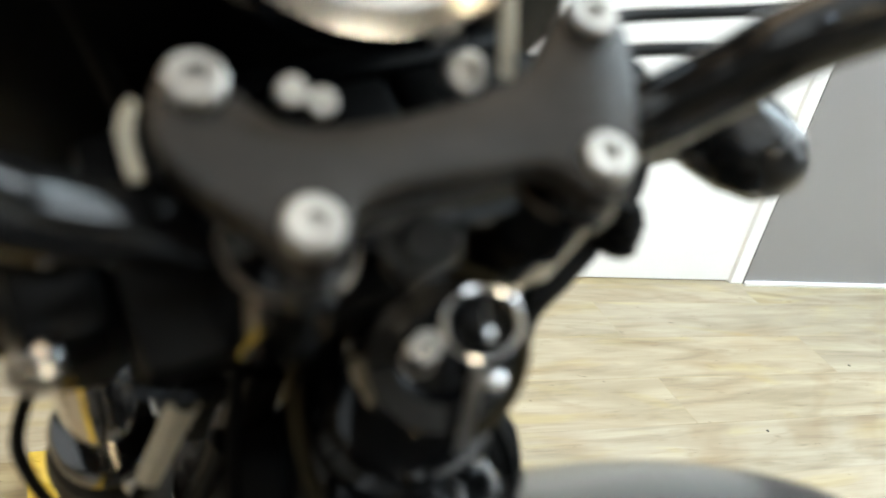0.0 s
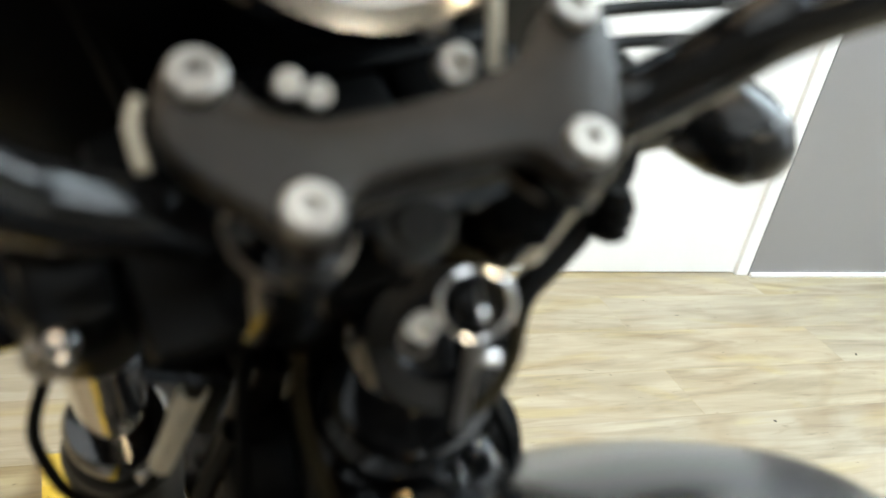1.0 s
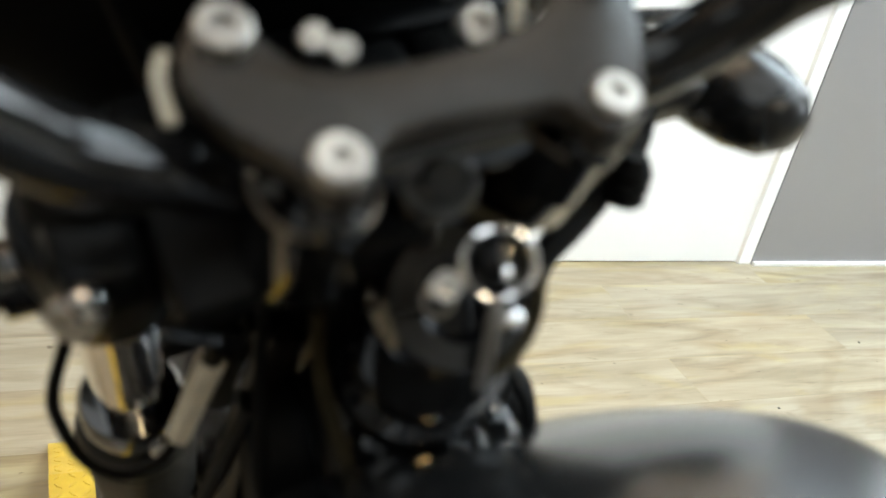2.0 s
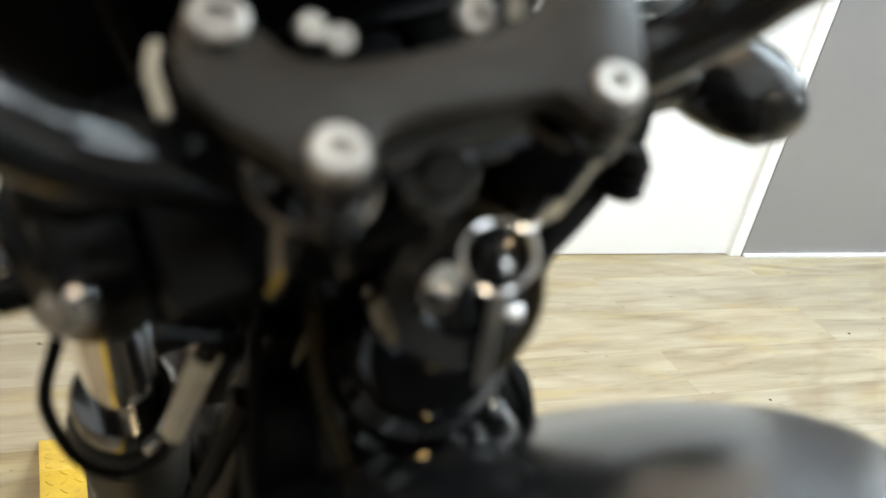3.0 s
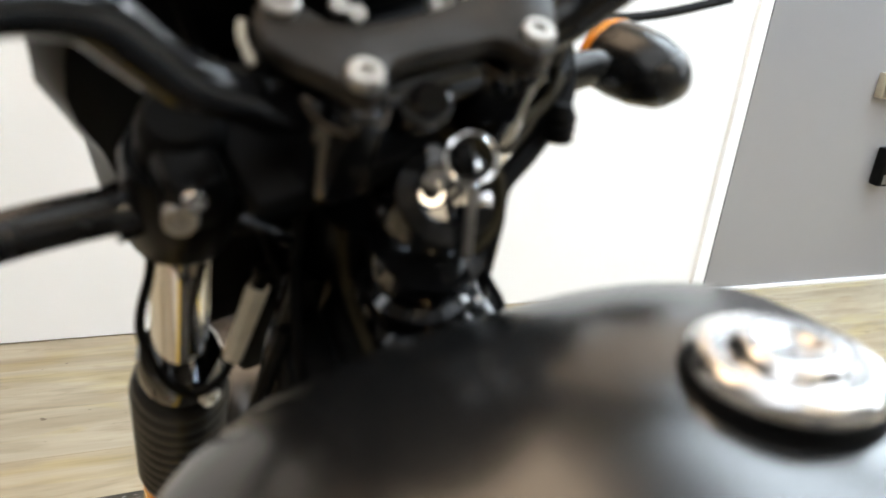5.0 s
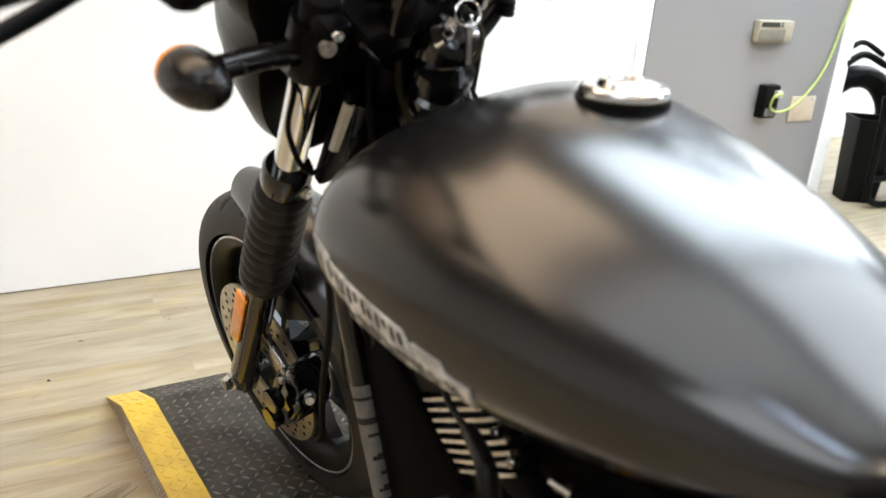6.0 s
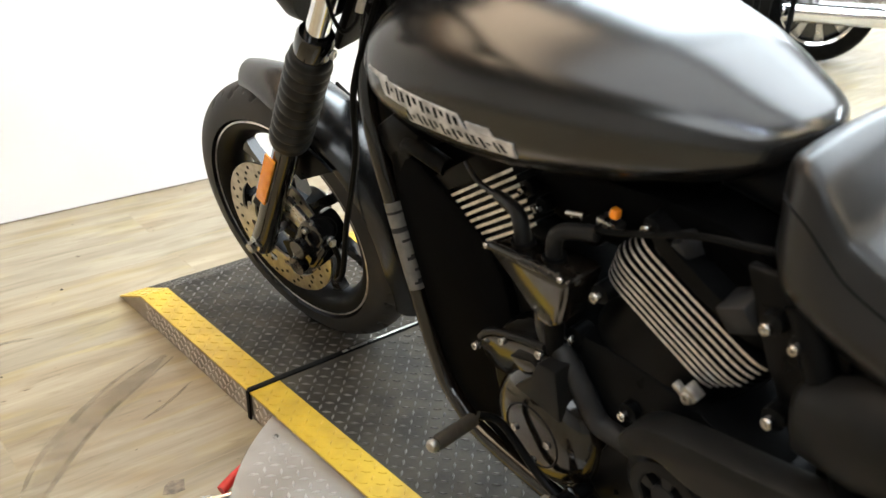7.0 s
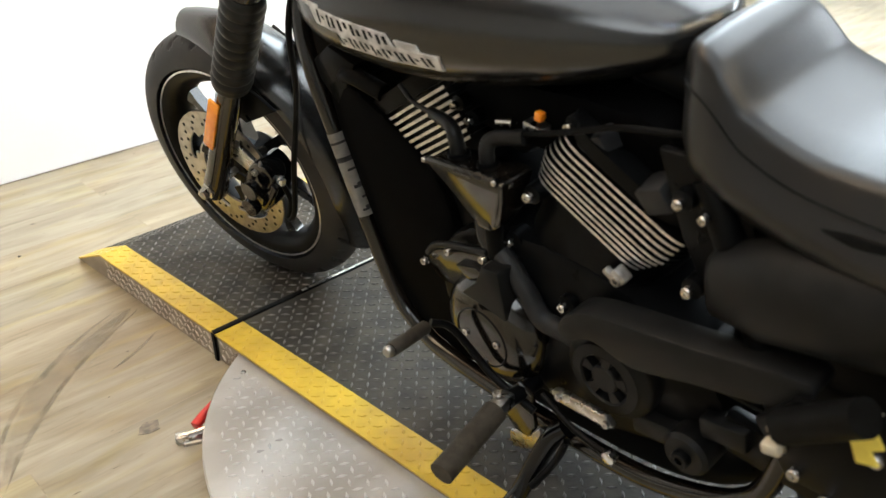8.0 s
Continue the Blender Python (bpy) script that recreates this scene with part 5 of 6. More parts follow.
for x, y, z in ((-0.119, -0.690, 0.364), (-0.127, -0.760, 0.412), (-0.129, -0.834, 0.429)):
    bp("cover_bolt", bolt_head(0.0062, 0.008, pose(x, y, z, 0, -90, 0)), M_BOLT, side1, "silver flange bolt")
bp("case_boss", prism([(-0.795, 0.365), (-0.829, 0.397), (-0.845, 0.430), (-0.876, 0.430), (-0.882, 0.350)], -0.148, -0.09, 0.004), M_GUARD, engine, "angular black case boss")
bp("case_ridge", tube([(-0.10, -0.815, 0.490), (-0.11, -0.828, 0.450), (-0.112, -0.862, 0.424), (-0.112, -0.892, 0.386), (-0.112, -0.918, 0.352), (-0.108, -0.96, 0.345), (-0.10, -1.0, 0.33)], 0.0150, 14), M_PIPE, engine, "black coolant pipe")
bp("lower_case", prism(smooth_outline([(-0.93, 0.33), (-0.90, 0.24), (-0.99, 0.215), (-1.13, 0.25), (-1.20, 0.31), (-1.16, 0.40), (-1.0, 0.39)], 4), -0.118, 0.05, 0.01), M_SATIN, engine, "black gearbox case")
PC = (-0.105, -1.047, 0.339)
pulley = bp("pulley_cover", lathe([(0.001, 0.0425), (0.018, 0.0425), (0.020, 0.0405), (0.020, 0.022), (0.035, 0.022), (0.035, 0.0405), (0.037, 0.043), (0.051, 0.041), (0.054, 0.036), (0.063, 0.032), (0.066, 0.027), (0.066, 0.0), (0.001, 0.0)], 48, Matrix.Translation(PC) @ pose(0, 0, 0, 0, -90, 0)), M_GUARD, None, "round black pulley cover with curved slots")
for k in range(5):
    ring = []
    for x in (-0.030, -0.0415):
        arc = [radians(72 * k + 10 + 7 * j) for j in range(5)]
        pts = [(PC[0] + x, PC[1] + 0.0345 * math.cos(a), PC[2] + 0.0345 * math.sin(a)) for a in arc] + [(PC[0] + x, PC[1] + 0.0195 * math.cos(a), PC[2] + 0.0195 * math.sin(a)) for a in reversed(arc)]
        ring.append(pts)
    bp("web", loft(ring), M_GUARD, pulley, "web between two slots", 30)
guard_m = prism(smooth_outline([(-0.985, 0.400), (-1.005, 0.430), (-1.05, 0.449), (-1.18, 0.466), (-1.312, 0.487), (-1.285, 0.440), (-1.18, 0.414), (-1.10, 0.393), (-1.04, 0.405), (-1.0, 0.385)], 3), -0.160, -0.115, 0.006)
bp("belt_guard", guard_m, M_GUARD, engine, "long black plastic belt guard")
bp("gearbox_rib", box(0.03, 0.075, 0.03, pose(-0.122, -1.118, 0.284, -6, 0, 0), 0.004), M_GUARD, engine)
bp("oil_filter", lathe([(0.001, 0.05), (0.026, 0.05), (0.031, 0.044), (0.031, 0.0), (0.001, 0.0)], 24, Matrix.Translation((-0.10, -1.165, 0.285)) @ pose(0, 0, 0, 0, -90, 0)), M_GUARD, engine, "black oil filter")
bp("filter_nut", bolt_head(0.012, 0.01, pose(-0.150, -1.165, 0.285, 0, -90, 0)), M_SATIN, engine)
bp("gearbox_rib", box(0.03, 0.06, 0.03, pose(-0.122, -1.207, 0.335, -6, 0, 0), 0.004), M_GUARD, engine)

# intake, hoses, bolts between the cylinders
HOSE = [(-0.118, -0.800, 0.570), (-0.118, -0.797, 0.598), (-0.114, -0.786, 0.610), (-0.106, -0.757, 0.612), (-0.102, -0.738, 0.612)]
bm = prism(smooth_outline([(-0.766, 0.568), (-0.80, 0.572), (-0.896, 0.576), (-0.902, 0.556), (-0.884, 0.512), (-0.864, 0.484), (-0.836, 0.479), (-0.797, 0.530)], 3), -0.150, -0.09, 0.006)
for v in bm.verts:
    if v.co.x < -0.12:
        v.co.x += (0.572 - v.co.z) * 0.20
intake = bp("intake_cover", bm, M_COVER, None, "wedge-shaped gloss black cover")
bp("cover_ridge", tube([(-0.146, -0.767, 0.570), (-0.150, -0.785, 0.575), (-0.151, -0.850, 0.578), (-0.149, -0.898, 0.576)], 0.0060, 10), M_SIGNAL, intake, "satin raised top edge")
for y, z in ((-0.770, 0.574), (-0.898, 0.578)):
    bp("ridge_screw", dome(0.0042, pose(-0.154, y, z, 0, -90, 0)), M_BOLT, intake, "small bright screw")
bp("cover_lug", box(0.012, 0.025, 0.018, pose(-0.130, -0.848, 0.494), 0.003), M_GLOSS, intake)
bp("stem", lathe([(0.001, -0.06), (0.013, -0.06), (0.013, 0), (0.001, 0)], 16, pose(-0.115, -0.845, 0.49)), M_RUBBER, intake)
bp("spark_boot", tube(HOSE, (0.0115, 0.0075), 14), M_BOOT, intake, "black rubber elbow hose")
bp("plug_lead", tube([(-0.103, -0.742, 0.612), (-0.100, -0.716, 0.613), (-0.097, -0.692, 0.618), (-0.092, -0.665, 0.634)], 0.0036, 8), M_PIPE, intake, "thin grey plug lead")
bp("spark_boot", tube([(-0.122, -0.858, 0.560), (-0.122, -0.858, 0.598), (-0.116, -0.868, 0.614), (-0.105, -0.91, 0.622)], 0.0102, 14), M_BOOT, intake, "black rubber elbow hose")
bp("hose_clip", lathe([(0.0115, 0.572), (0.0155, 0.572), (0.0155, 0.578), (0.0115, 0.578)], 20, pose(-0.118, -0.800, 0)), M_SATIN, intake)
bp("hose_clip", lathe([(0.0105, 0.576), (0.0150, 0.576), (0.0150, 0.582), (0.0105, 0.582)], 20, pose(-0.122, -0.858, 0)), M_SATIN, intake)
bp("plug_lead", tube([(-0.105, -0.91, 0.626), (-0.103, -0.965, 0.641), (-0.095, -1.04, 0.663), (-0.080, -1.12, 0.668)], 0.0042, 8), M_RUBBER, intake, "thin black plug lead")
bp("throttle_body", lathe([(0.001, -0.07), (0.026, -0.07), (0.028, 0.0), (0.024, 0.03), (0.001, 0.03)], 24, Matrix.Translation((-0.03, -0.855, 0.59)) @ pose(0, 0, 0, 0, -90, 0)), M_SATIN, engine, "black throttle body")
# Takes the shade colour to keep this part of the bay black.
bp("air_duct", prism(smooth_outline([(-0.77, 0.60), (-0.80, 0.66), (-1.05, 0.67), (-1.10, 0.62), (-0.95, 0.585)], 3), -0.07, 0.07, 0.01), M_SHADE, engine, "black plastic air duct")
bp("connector", box(0.011, 0.0115, 0.013, pose(-0.095, -0.928, 0.650, 10, 0, 0), 0.003), M_ORANGE, engine, "small orange connector")
bp("connector_base", box(0.02, 0.03, 0.012, pose(-0.088, -0.915, 0.630, 10, 0, 0), 0.003), M_STEEL, engine)
bp("fuel_rail", tube([(-0.085, -0.845, 0.618), (-0.085, -0.873, 0.624)], 0.0055, 10), M_BOLT, engine, "silver fuel fitting")
for x, y, z, r in ((-0.098, -0.862, 0.452, 0.0085), (-0.112, -0.919, 0.548, 0.0085), (-0.108, -0.958, 0.392, 0.0085), (-0.090, -0.973, 0.648, 0.007), (-0.118, -1.152, 0.508, 0.0085), (-0.118, -1.140, 0.615, 0.008), (-0.120, -1.171, 0.608, 0.007), (-0.112, -0.872, 0.214, 0.0075), (-0.086, -0.80, 0.612, 0.007), (-0.086, -0.775, 0.628, 0.007)):
    b0 = bp("engine_bolt", bolt_head(r * 0.78, 0.008, pose(x - 0.004, y, z, 0, -90, 0)), M_BOLT, engine, "silver hex bolt", 25)
    bp("bolt_boss", lathe([(0.001, 0.03), (r * 1.5, 0.026), (r * 1.6, 0.0), (0.001, 0.0)], 16, pose(x + 0.026, y, z, 0, -90, 0)), M_SATIN, engine)
plug = bp("sensor", box(0.016, 0.020, 0.012, pose(-0.118, -1.058, 0.488, 35, 0, 0), 0.002), M_CBOLT, engine, "dull metal sensor fitting")
bp("sensor_nut", bolt_head(0.0075, 0.010, pose(-0.118, -1.055, 0.482, 0, -90, 0)), M_CBOLT, engine)
bp("sensor_tail", box(0.010, 0.022, 0.008, pose(-0.114, -1.040, 0.478, 35, 0, 0), 0.002), M_CBOLT, engine)
bp("head_block", box(0.04, 0.042, 0.036, pose(-0.075, -1.006, 0.627, -26, -12, 0), 0.004), M_PIPE, engine)
bp("head_block", box(0.04, 0.040, 0.034, pose(-0.088, -1.095, 0.596, -26, -12, 0), 0.004), M_PIPE, engine)
bp("frame_gusset", prism([(-1.10, 0.66), (-1.20, 0.66), (-1.24, 0.48), (-1.17, 0.47), (-1.13, 0.56)], -0.105, -0.092, 0.004), M_SATIN, chassis, "black frame gusset")

# side covers, rear end
bp("battery_box", box(0.20, 0.30, 0.22, pose(0, -1.34, 0.54), 0.01), M_SATIN, None, "black battery box under the seat")
for s in (-1, 1):
    m = Matrix.Diagonal((-s, 1, 1, 1))
    rings = []
    for y, hz, zc, x in ((-1.170, 0.025, 0.532, 0.122), (-1.185, 0.045, 0.533, 0.142), (-1.25, 0.062, 0.548, 0.157), (-1.36, 0.060, 0.570, 0.164), (-1.50, 0.052, 0.588, 0.162), (-1.62, 0.04, 0.59, 0.15), (-1.66, 0.015, 0.60, 0.13)):
        rings.append([(s * (0.11 + (x - 0.11) * max(0, math.cos(t))), y, zc + hz * math.copysign(abs(math.sin(t)) ** 0.7, math.sin(t))) for t in [math.pi * (k / 12 - 0.5) for k in range(13)]])
    bp("side_cover", loft(rings), M_GUARD, None, "satin black plastic side cover", 60)
    bp("swingarm", prism([(-1.20, 0.36), (-1.20, 0.30), (-1.54, 0.265), (-1.56, 0.31), (-1.40, 0.335)], s * 0.10, s * 0.125, 0.008), M_SATIN, chassis, "black swingarm")
    bp("shock_absorber", tube([(s * 0.135, -1.47, 0.35), (s * 0.14, -1.43, 0.62)], 0.024, 14), M_SATIN, chassis, "black rear shock absorber")
bp("rear_mudguard", guard(0.345, 0.088, 35, 165, rear_m), M_PALEK, None, "satin black rear mudguard", 60)
bp("drive_belt", prism([(-1.05, 0.395), (-1.06, 0.400), (-1.52, 0.388), (-1.52, 0.380)], -0.128, -0.110, 0.001), M_RUBBER, None, "black toothed drive belt")

# foot controls
peg = bp("foot_peg", tube([(-0.215, -0.912, 0.256), (-0.335, -0.930, 0.248)], 0.0175, 16), M_PEG, None, "dusty brown-black rubber rider foot peg")
bp("peg_bracket", prism([(-0.858, 0.185), (-0.868, 0.215), (-0.900, 0.262), (-0.925, 0.245), (-0.925, 0.185), (-0.910, 0.158), (-0.885, 0.158)], -0.158, -0.148, 0.004), M_COVER, peg, "gloss black peg bracket")
bp("peg_clevis", box(0.035, 0.022, 0.024, pose(-0.200, -0.910, 0.257, 0, 0, 8), 0.004), M_STEEL, peg, "zinc peg clevis")
bp("peg_arm", tube([(-0.12, -0.90, 0.235), (-0.195, -0.908, 0.255)], 0.012, 12), M_SATIN, peg)
bp("clevis_bolt", bolt_head(0.007, 0.006, pose(-0.20, -0.905, 0.270)), M_STEEL, peg)
lever_ = bp("gear_lever", tube([(-0.20, -0.782, 0.338), (-0.175, -0.80, 0.318), (-0.165, -0.86, 0.255), (-0.160, -0.93, 0.225)], 0.006, 10), M_SATIN, None, "black gear lever with a rubber toe peg")
bp("toe_peg", tube([(-0.215, -0.788, 0.342), (-0.292, -0.808, 0.362)], 0.0100, 14), M_PEG, lever_, "dusty rubber toe peg")
bp("peg_cap", lathe([(0.001, 0.005), (0.0055, 0.004), (0.0085, 0.0), (0.0085, -0.005), (0.001, -0.005)], 16, along((-0.297, -0.809, 0.3635), (-0.087, -0.023, 0.022))), M_STEEL, lever_, "pale metal end cap")
bp("link_rod", tube([(-0.155, -0.945, 0.262), (-0.168, -1.01, 0.247), (-0.172, -1.07, 0.240)], 0.0045, 8), M_SATIN, lever_, "black linkage rod")
bp("rod_end", lathe([(0.001, -0.008), (0.009, -0.006), (0.0105, 0), (0.009, 0.006), (0.001, 0.008)], 16, pose(-0.172, -1.072, 0.241, 0, 90, 0)), M_CHROME, lever_, "bright rod end")
bp("link_arm", prism([(-0.966, 0.288), (-0.984, 0.296), (-1.060, 0.296), (-1.072, 0.284), (-1.060, 0.276), (-0.985, 0.276)], -0.164, -0.154, 0.002), M_STEEL, lever_, "bare metal linkage arm")
for y, z in ((-0.985, 0.287), (-1.062, 0.286)):
    bp("arm_bolt", bolt_head(0.0055, 0.005, pose(-0.164, y, z, 0, -90, 0)), M_STEEL, lever_)
stand = bp("side_stand", tube([(-0.118, -0.950, 0.172), (-0.132, -0.930, 0.150), (-0.155, -0.915, 0.108), (-0.185, -0.906, 0.066), (-0.215, -0.902, 0.050)], (0.016, 0.0135), 14), M_BAR, None, "black side stand holding the motorcycle up")
bp("stand_foot", box(0.05, 0.04, 0.008, pose(-0.222, -0.900, 0.044, 0, 8, 10), 0.002), M_SATIN, stand)
bp("stand_bracket", prism([(-0.842, 0.112), (-0.868, 0.122), (-0.890, 0.132), (-0.906, 0.153), (-0.912, 0.146), (-0.898, 0.104), (-0.862, 0.086), (-0.840, 0.078)], -0.133, -0.126, 0.002), M_STEEL, stand, "bare metal stand bracket")
bp("bracket_bolt", bolt_head(0.0065, 0.006, pose(-0.133, -0.902, 0.098, 0, -90, 0)), M_BOLT, stand, "silver bolt")
bp("stand_spring", tube([(-0.140, -0.968, 0.175), (-0.150, -0.950, 0.130), (-0.178, -0.926, 0.085)], 0.006, 8), M_SATIN, stand)
pp = bp("passenger_peg", tube([(-0.188, -1.302, 0.450), (-0.205, -1.382, 0.524)], 0.0185, 16), M_RUBBER, None, "folded black passenger foot peg")
bp("peg_plate", prism([(-1.26, 0.42), (-1.30, 0.47), (-1.42, 0.50), (-1.46, 0.44), (-1.40, 0.36), (-1.30, 0.36)], -0.168, -0.158, 0.004), M_SATIN, pp, "black peg mounting plate")
for y, z in ((-1.292, 0.400), (-1.31, 0.375), (-1.285, 0.425), (-1.345, 0.36), (-1.385, 0.445)):
    bp("plate_bolt", bolt_head(0.0075, 0.008, pose(-0.168, y, z, 0, -90, 0)), M_BOLT, pp, "silver bolt")
bp("pivot_cap", box(0.016, 0.02, 0.013, pose(-0.198, -1.299, 0.429, -15, 0, 0), 0.003), M_CONN, pp, "pale plastic pivot cap")
bp("tag", prism([(-1.366, 0.500), (-1.392, 0.506), (-1.400, 0.492), (-1.388, 0.484), (-1.398, 0.470), (-1.378, 0.464)], -0.202, -0.198, 0.001), M_TAG, pp, "yellow paper tag")

# ---- wall fittings ----
GY = WALL_Y - 0.017
th = empty("wall_thermostat", pose(2.50, GY, 0.740), "beige wall thermostat with a small dark display", "thermostat")
part("body", box(0.205, 0.034, 0.086, pose(0, -0.017, 0), 0.006), M_BEIGE, th)
part("display", box(0.105, 0.004, 0.018, pose(-0.040, -0.035, 0.028), 0.001), M_LCD, th, "dark display strip")
part("door", box(0.150, 0.004, 0.048, pose(-0.022, -0.0355, -0.014), 0.0015), M_FLAP, th, "dull brown flap")
for k in range(2):
    part("button", box(0.012, 0.004, 0.005, pose(0.030, -0.035, 0.033 - 0.010 * k), 0.001), M_LCD, th)
pa = empty("power_adapter", pose(2.548, GY, 0.455), "black power adapter plugged into the wall", "power adapter")
part("body", box(0.090, 0.045, 0.138, pose(0, -0.0225, 0), 0.008), M_PLASTIC, pa)
part("label", box(0.060, 0.002, 0.036, pose(0, -0.046, -0.042)), M_LABEL, pa, "pale label", 0)
part("socket", box(0.036, 0.018, 0.030, pose(0.022, -0.054, 0.035), 0.004), M_CONN, pa, "pale plug")
bl = empty("blank_plate", pose(2.802, GY, 0.410), "cream blank cover plate on the wall", "wall plate")
part("plate", box(0.158, 0.008, 0.108, pose(0, -0.004, 0), 0.003), M_CREAM, bl)
for sx in (-0.055, 0.055):
    for sz in (-0.038, 0.038):
        part("screw", bolt_head(0.005, 0.002, pose(sx, -0.008, sz, 90, 0, 0)), M_STEEL, bl)
part("extension_cord", tube([(2.575, GY - 0.07, 0.492), (2.520, GY - 0.076, 0.485), (2.535, GY - 0.06, 0.430), (2.66, GY - 0.03, 0.412), (2.78, GY - 0.018, 0.464), (2.885, GY - 0.012, 0.585), (2.930, GY - 0.015, 0.765), (2.950, GY - 0.02, 0.90), (2.96, GY - 0.03, 1.3), (2.962, GY - 0.03, 1.9)], 0.0048, 8), M_CORD, None, "lime green extension cord hanging on the wall", 60, "extension cord")

# ---- beyond the wall ----
bin_ = empty("waste_bin", pose(3.165, 1.085, 0, 0, 0, -28), "black plastic waste bin beside the wall", "waste bin")
rings = [[(sx * w, sy * w * 0.8, z) for sx, sy in ((-1, -0.9), (-0.9, -1), (0.9, -1), (1, -0.9), (1, 0.9), (0.9, 1), (-0.9, 1), (-1, 0.9))] for z, w in ((0, 0.074), (0.36, 0.092), (0.372, 0.097), (0.382, 0.097), (0.382, 0.090), (0.02, 0.066))]
part("body", loft(rings), M_PLASTIC, bin_, "", 30)
part("liner", box(0.15, 0.115, 0.01, pose(0, 0, 0.30), 0.002), M_RUBBER, bin_, "dark inside")
st = empty("steel_stand", pose(3.26, 1.0, 0, 0, 0, 0), "black tubular steel stand with a curved top", "stand")
part("hoop", tube([(-0.16, 0.30, 0.47), (-0.06, 0.27, 0.525), (0.06, 0.24, 0.515), (0.135, 0.20, 0.43), (0.145, 0.17, 0.30), (0.13, 0.15, 0.055)], 0.052, 16), M_SATIN, st, "thick black hoop")
part("post", tube([(-0.205, -0.02, 0.50), (-0.20, -0.03, 0.36), (-0.195, -0.04, 0.036)], 0.016, 10), M_SATIN, st)
part("leg", tube([(0.16, -0.02, 0.50), (0.12, -0.03, 0.25), (0.06, -0.05, 0.03)], 0.015, 10), M_SATIN, st)
part("foot_rail", tube([(0.06, -0.05, 0.03), (-0.02, -0.06, 0.02), (-0.12, -0.05, 0.022), (-0.195, -0.04, 0.05)], 0.016, 10), M_SATIN, st)
part("cross_rail", tube([(-0.20, -0.035, 0.135), (0.09, -0.035, 0.135)], 0.013, 10), M_SATIN, st)
part("pad", box(0.24, 0.16, 0.115, pose(0.06, 0.02, 0.53, 0, 14, -15), 0.035, 3), M_RUBBER, st, "black padded top")
part("top_rail", tube([(-0.22, 0.20, 0.60), (-0.10, 0.20, 0.64), (0.0, 0.16, 0.60), (0.06, 0.08, 0.56)], 0.016, 10), M_SATIN, st)
part("handle", tube([(-0.20, 0.22, 0.66), (-0.10, 0.22, 0.69), (0.0, 0.18, 0.64)], 0.012, 10), M_SATIN, st)
part("caster", lathe([(0.001, -0.012), (0.018, -0.012), (0.02, 0), (0.018, 0.012), (0.001, 0.012)], 16, pose(0.06, -0.05, 0.02, 90, 0, 0)), M_RUBBER, st)

far_m = pose(3.72, 1.02, 0.0, 0, 0, -142)
far = empty("motorcycle", far_m, "parked motorcycle with chrome exhaust and spoked wheel", "motorcycle")
fw = Matrix.Translation((0, 0, 0.30))
part("tyre", tyre_mesh(0.30, 0.15, 0.10, 180, fw), M_RUBBER, far, "wide black tyre", 50)
part("rim", lathe([(0.190, -0.052), (0.206, -0.060), (0.206, 0.060), (0.190, 0.052), (0.176, 0.02), (0.176, -0.02)], 64, fw @ XAX, close=True), M_CHROME, far, "chrome rim")
for k in range(9):
    a = 2 * math.pi * k / 9
    d, t = Vector((0, math.cos(a), math.sin(a))), Vector((0, -math.sin(a), math.cos(a)))
    part("spoke", loft([[d * r + t * u + Vector((v, 0, 0)) for u, v in ((-w, -0.02), (w, -0.02), (w, 0.02), (-w, 0.02))] for r, w in ((0.04, 0.020), (0.11, 0.014), (0.185, 0.022))], fw), M_STEEL, far, "", 30)
part("disc_plate", lathe([(0.001, -0.012), (0.178, -0.012), (0.178, 0.0), (0.001, 0.0)], 48, fw @ XAX), M_GLOSS, far, "dark plate behind the spokes")
part("hub", lathe([(0.001, -0.07), (0.05, -0.07), (0.06, -0.05), (0.06, 0.05), (0.05, 0.07), (0.001, 0.07)], 32, fw @ XAX), M_STEEL, far)
part("pulley", lathe([(0.07, -0.075), (0.11, -0.075), (0.112, -0.06), (0.07, -0.06)], 48, fw @ XAX, close=True), M_STEEL, far)
part("muffler", tube([(0.15, -0.20, 0.28), (0.155, 0.1, 0.275), (0.16, 0.75, 0.27), (0.15, 1.1, 0.30)], 0.052, 20), M_CHROME, far, "long chrome muffler")
part("muffler", tube([(0.17, 0.35, 0.20), (0.17, 0.8, 0.19), (0.16, 1.15, 0.22)], 0.045, 20), M_CHROME, far, "long chrome muffler")
part("mudguard", guard(0.365, 0.105, 10, 185, fw), M_GLOSS, far, "gloss black mudguard", 60)
part("saddle", box(0.26, 0.55, 0.14, pose(0, 0.42, 0.72), 0.05, 3), M_SEAT, far, "black seat")
part("tank", box(0.28, 0.5, 0.24, pose(0, 0.98, 0.80), 0.09, 4), M_MAROON, far, "dark red tank")
part("engine", box(0.26, 0.5, 0.36, pose(0, 0.85, 0.42), 0.03, 2), M_STEEL, far)
part("swingarm", box(0.04, 0.55, 0.06, pose(0.10, 0.25, 0.34), 0.012), M_STEEL, far)
part("stand", tube([(0.14, 0.85, 0.2), (0.2, 0.8, 0.02)], 0.012, 8), M_CHROME, far)
part("signal_lens", lathe([(0.001, 0.03), (0.025, 0.02), (0.03, 0), (0.001, 0)], 20, pose(0.16, -0.20, 0.62, 90, 0, 0)), M_ORANGE, far, "orange signal lens")
part("signal_body", lathe([(0.001, -0.05), (0.02, -0.04), (0.03, 0), (0.001, 0)], 20, pose(0.16, -0.20, 0.62, 90, 0, 0)), M_CHROME, far, "chrome signal body")
part("signal_stalk", tube([(0.16, -0.18, 0.62), (0.05, -0.10, 0.62)], 0.01, 8), M_CHROME, far)

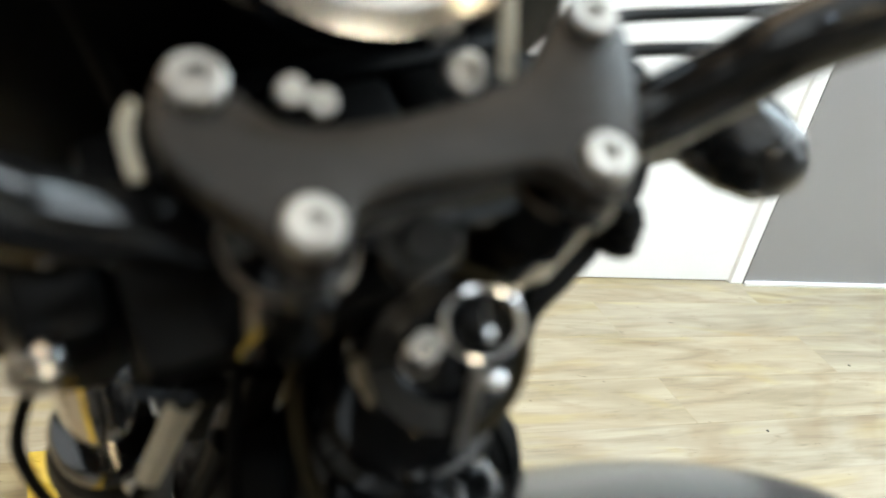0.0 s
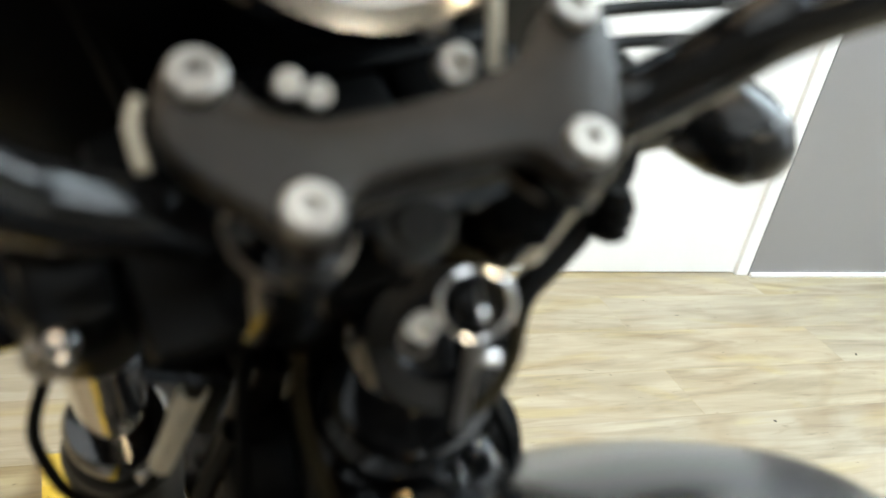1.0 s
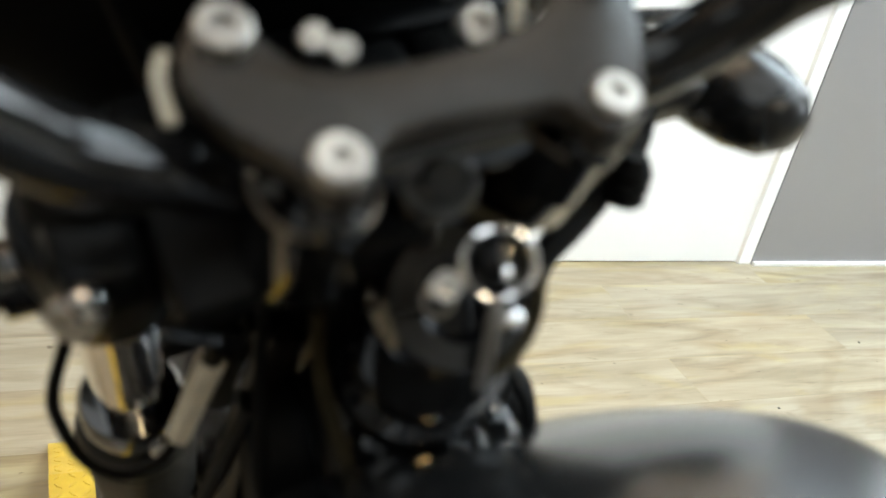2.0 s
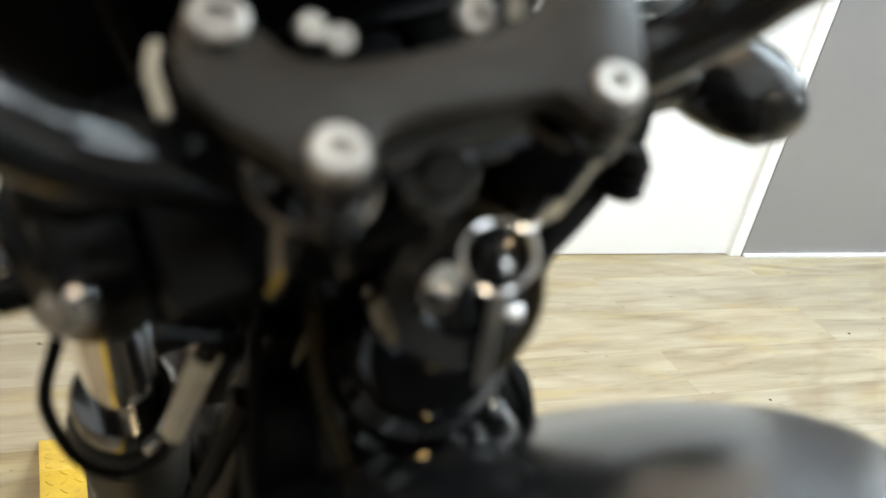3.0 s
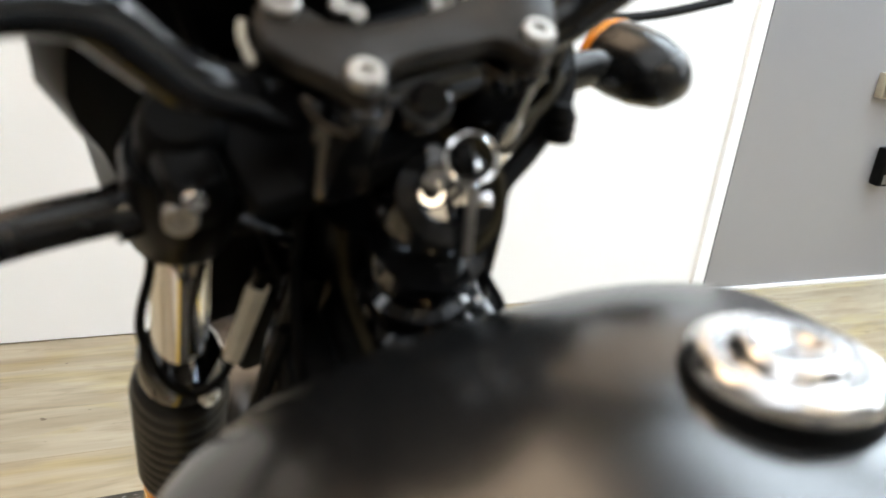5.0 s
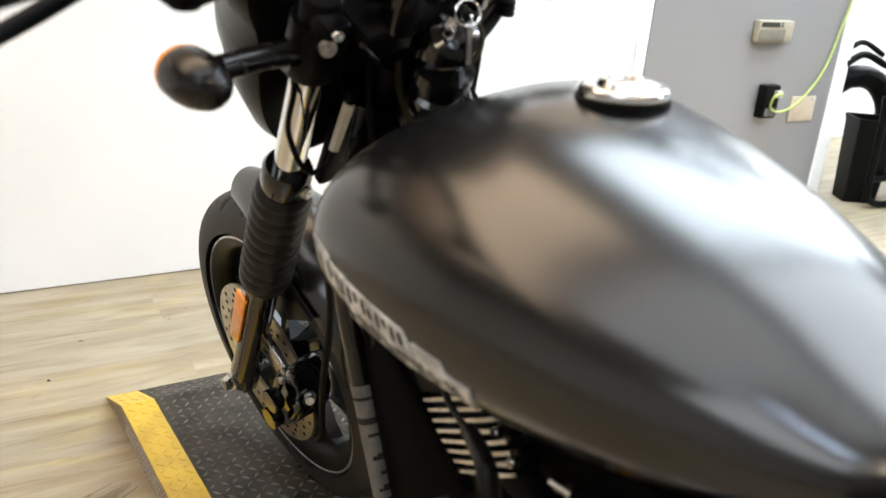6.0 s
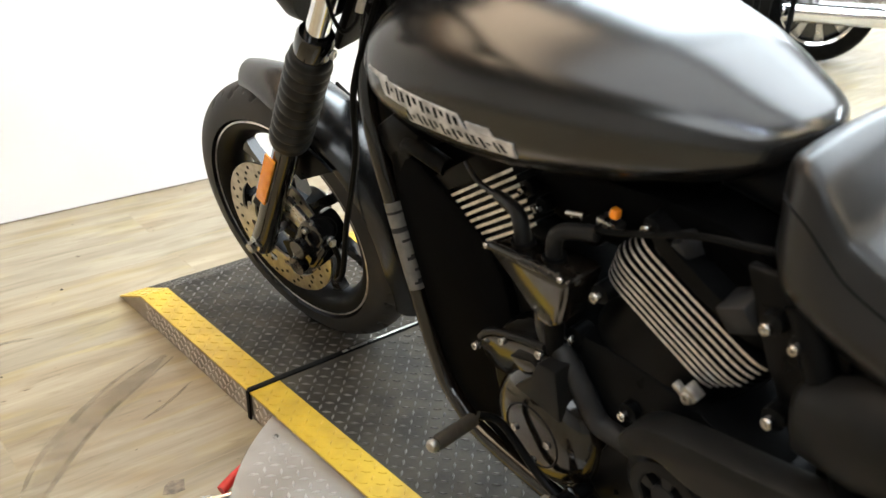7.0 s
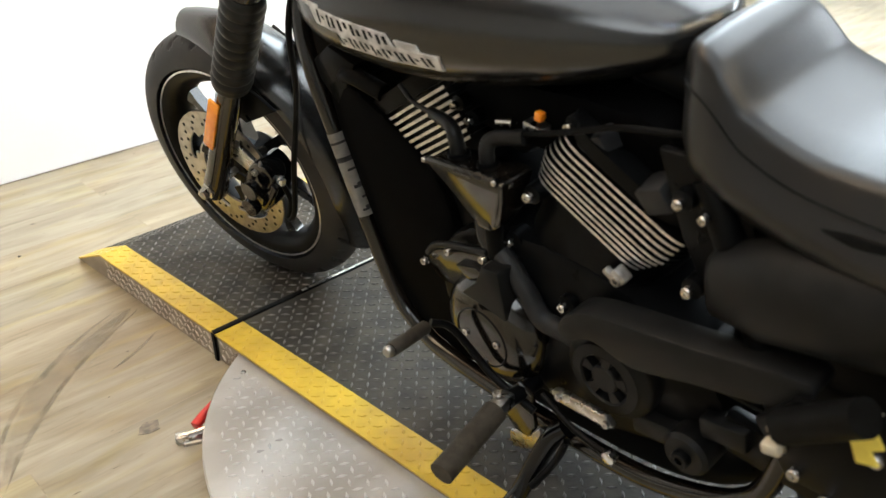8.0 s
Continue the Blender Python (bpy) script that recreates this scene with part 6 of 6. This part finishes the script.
# ---- floor marks ----
part("floor_scuff", loft([[(x, y, z) for x, y in ((-0.426, -0.218), (-0.415, -0.200), (-0.402, -0.191), (-0.378, -0.201), (-0.389, -0.229), (-0.409, -0.229))] for z in (0.0003, 0.0011)]), M_PATCH, None, "grey scraped patch on the floor", 0, "floor mark")


def ribbon(pts, w):
    """A thin flat mark on the floor, tapering at both ends."""
    path = spline([(x, y, 0.0) for x, y in pts], 8)
    rings = []
    for i, p in enumerate(path):
        d = (path[min(i + 1, len(path) - 1)] - path[max(i - 1, 0)]).normalized()
        f = i / (len(path) - 1)
        h = w * (0.15 + math.sin(math.pi * f)) * 0.5
        n = Vector((-d.y, d.x, 0)) * h
        rings.append([p + n + Vector((0, 0, 0.0007)), p - n + Vector((0, 0, 0.0007)), p - n + Vector((0, 0, 0.0001)), p + n + Vector((0, 0, 0.0001))])
    return loft(rings)


for pts, w in (([(-0.266, 0.240), (-0.380, 0.180), (-0.500, 0.085), (-0.585, -0.005), (-0.655, -0.130)], 0.012), ([(-0.225, 0.208), (-0.430, 0.070), (-0.580, -0.085), (-0.660, -0.200)], 0.010), ([(-0.605, 0.469), (-0.522, 0.494), (-0.449, 0.479)], 0.010), ([(-0.229, 0.094), (-0.306, 0.046), (-0.369, 0.019)], 0.008)):
    part("skid_mark", ribbon(pts, w), M_SKID, None, "faint brown tyre mark across the floor", 0, "floor mark", "skid marks")
smear = [(-0.235, 0.225), (-0.330, 0.165), (-0.440, 0.095), (-0.560, -0.025), (-0.650, -0.165)]
for w, lift in ((0.085, -0.0002), (0.048, 0.0)):
    place_z = Matrix.Translation((0, 0, lift))
    part("floor_smear", place(place_z, ribbon(smear, w)), M_SMEAR, None, "broad faint brown smear between the tyre marks", 0, "floor mark", "floor smears")
for x, y, r in ((-0.32, 0.687, 0.0045), (1.4, 0.5, 0.004), (1.9, 0.75, 0.004), (-0.55, 0.35, 0.003)):
    part("floor_speck", lathe([(0.001, 0.0009), (r * 0.8, 0.0009), (r, 0.0002), (0.001, 0.0002)], 10, pose(x, y, 0)), M_INK, None, "small dark speck on the floor", 0, "floor mark", "floor specks")
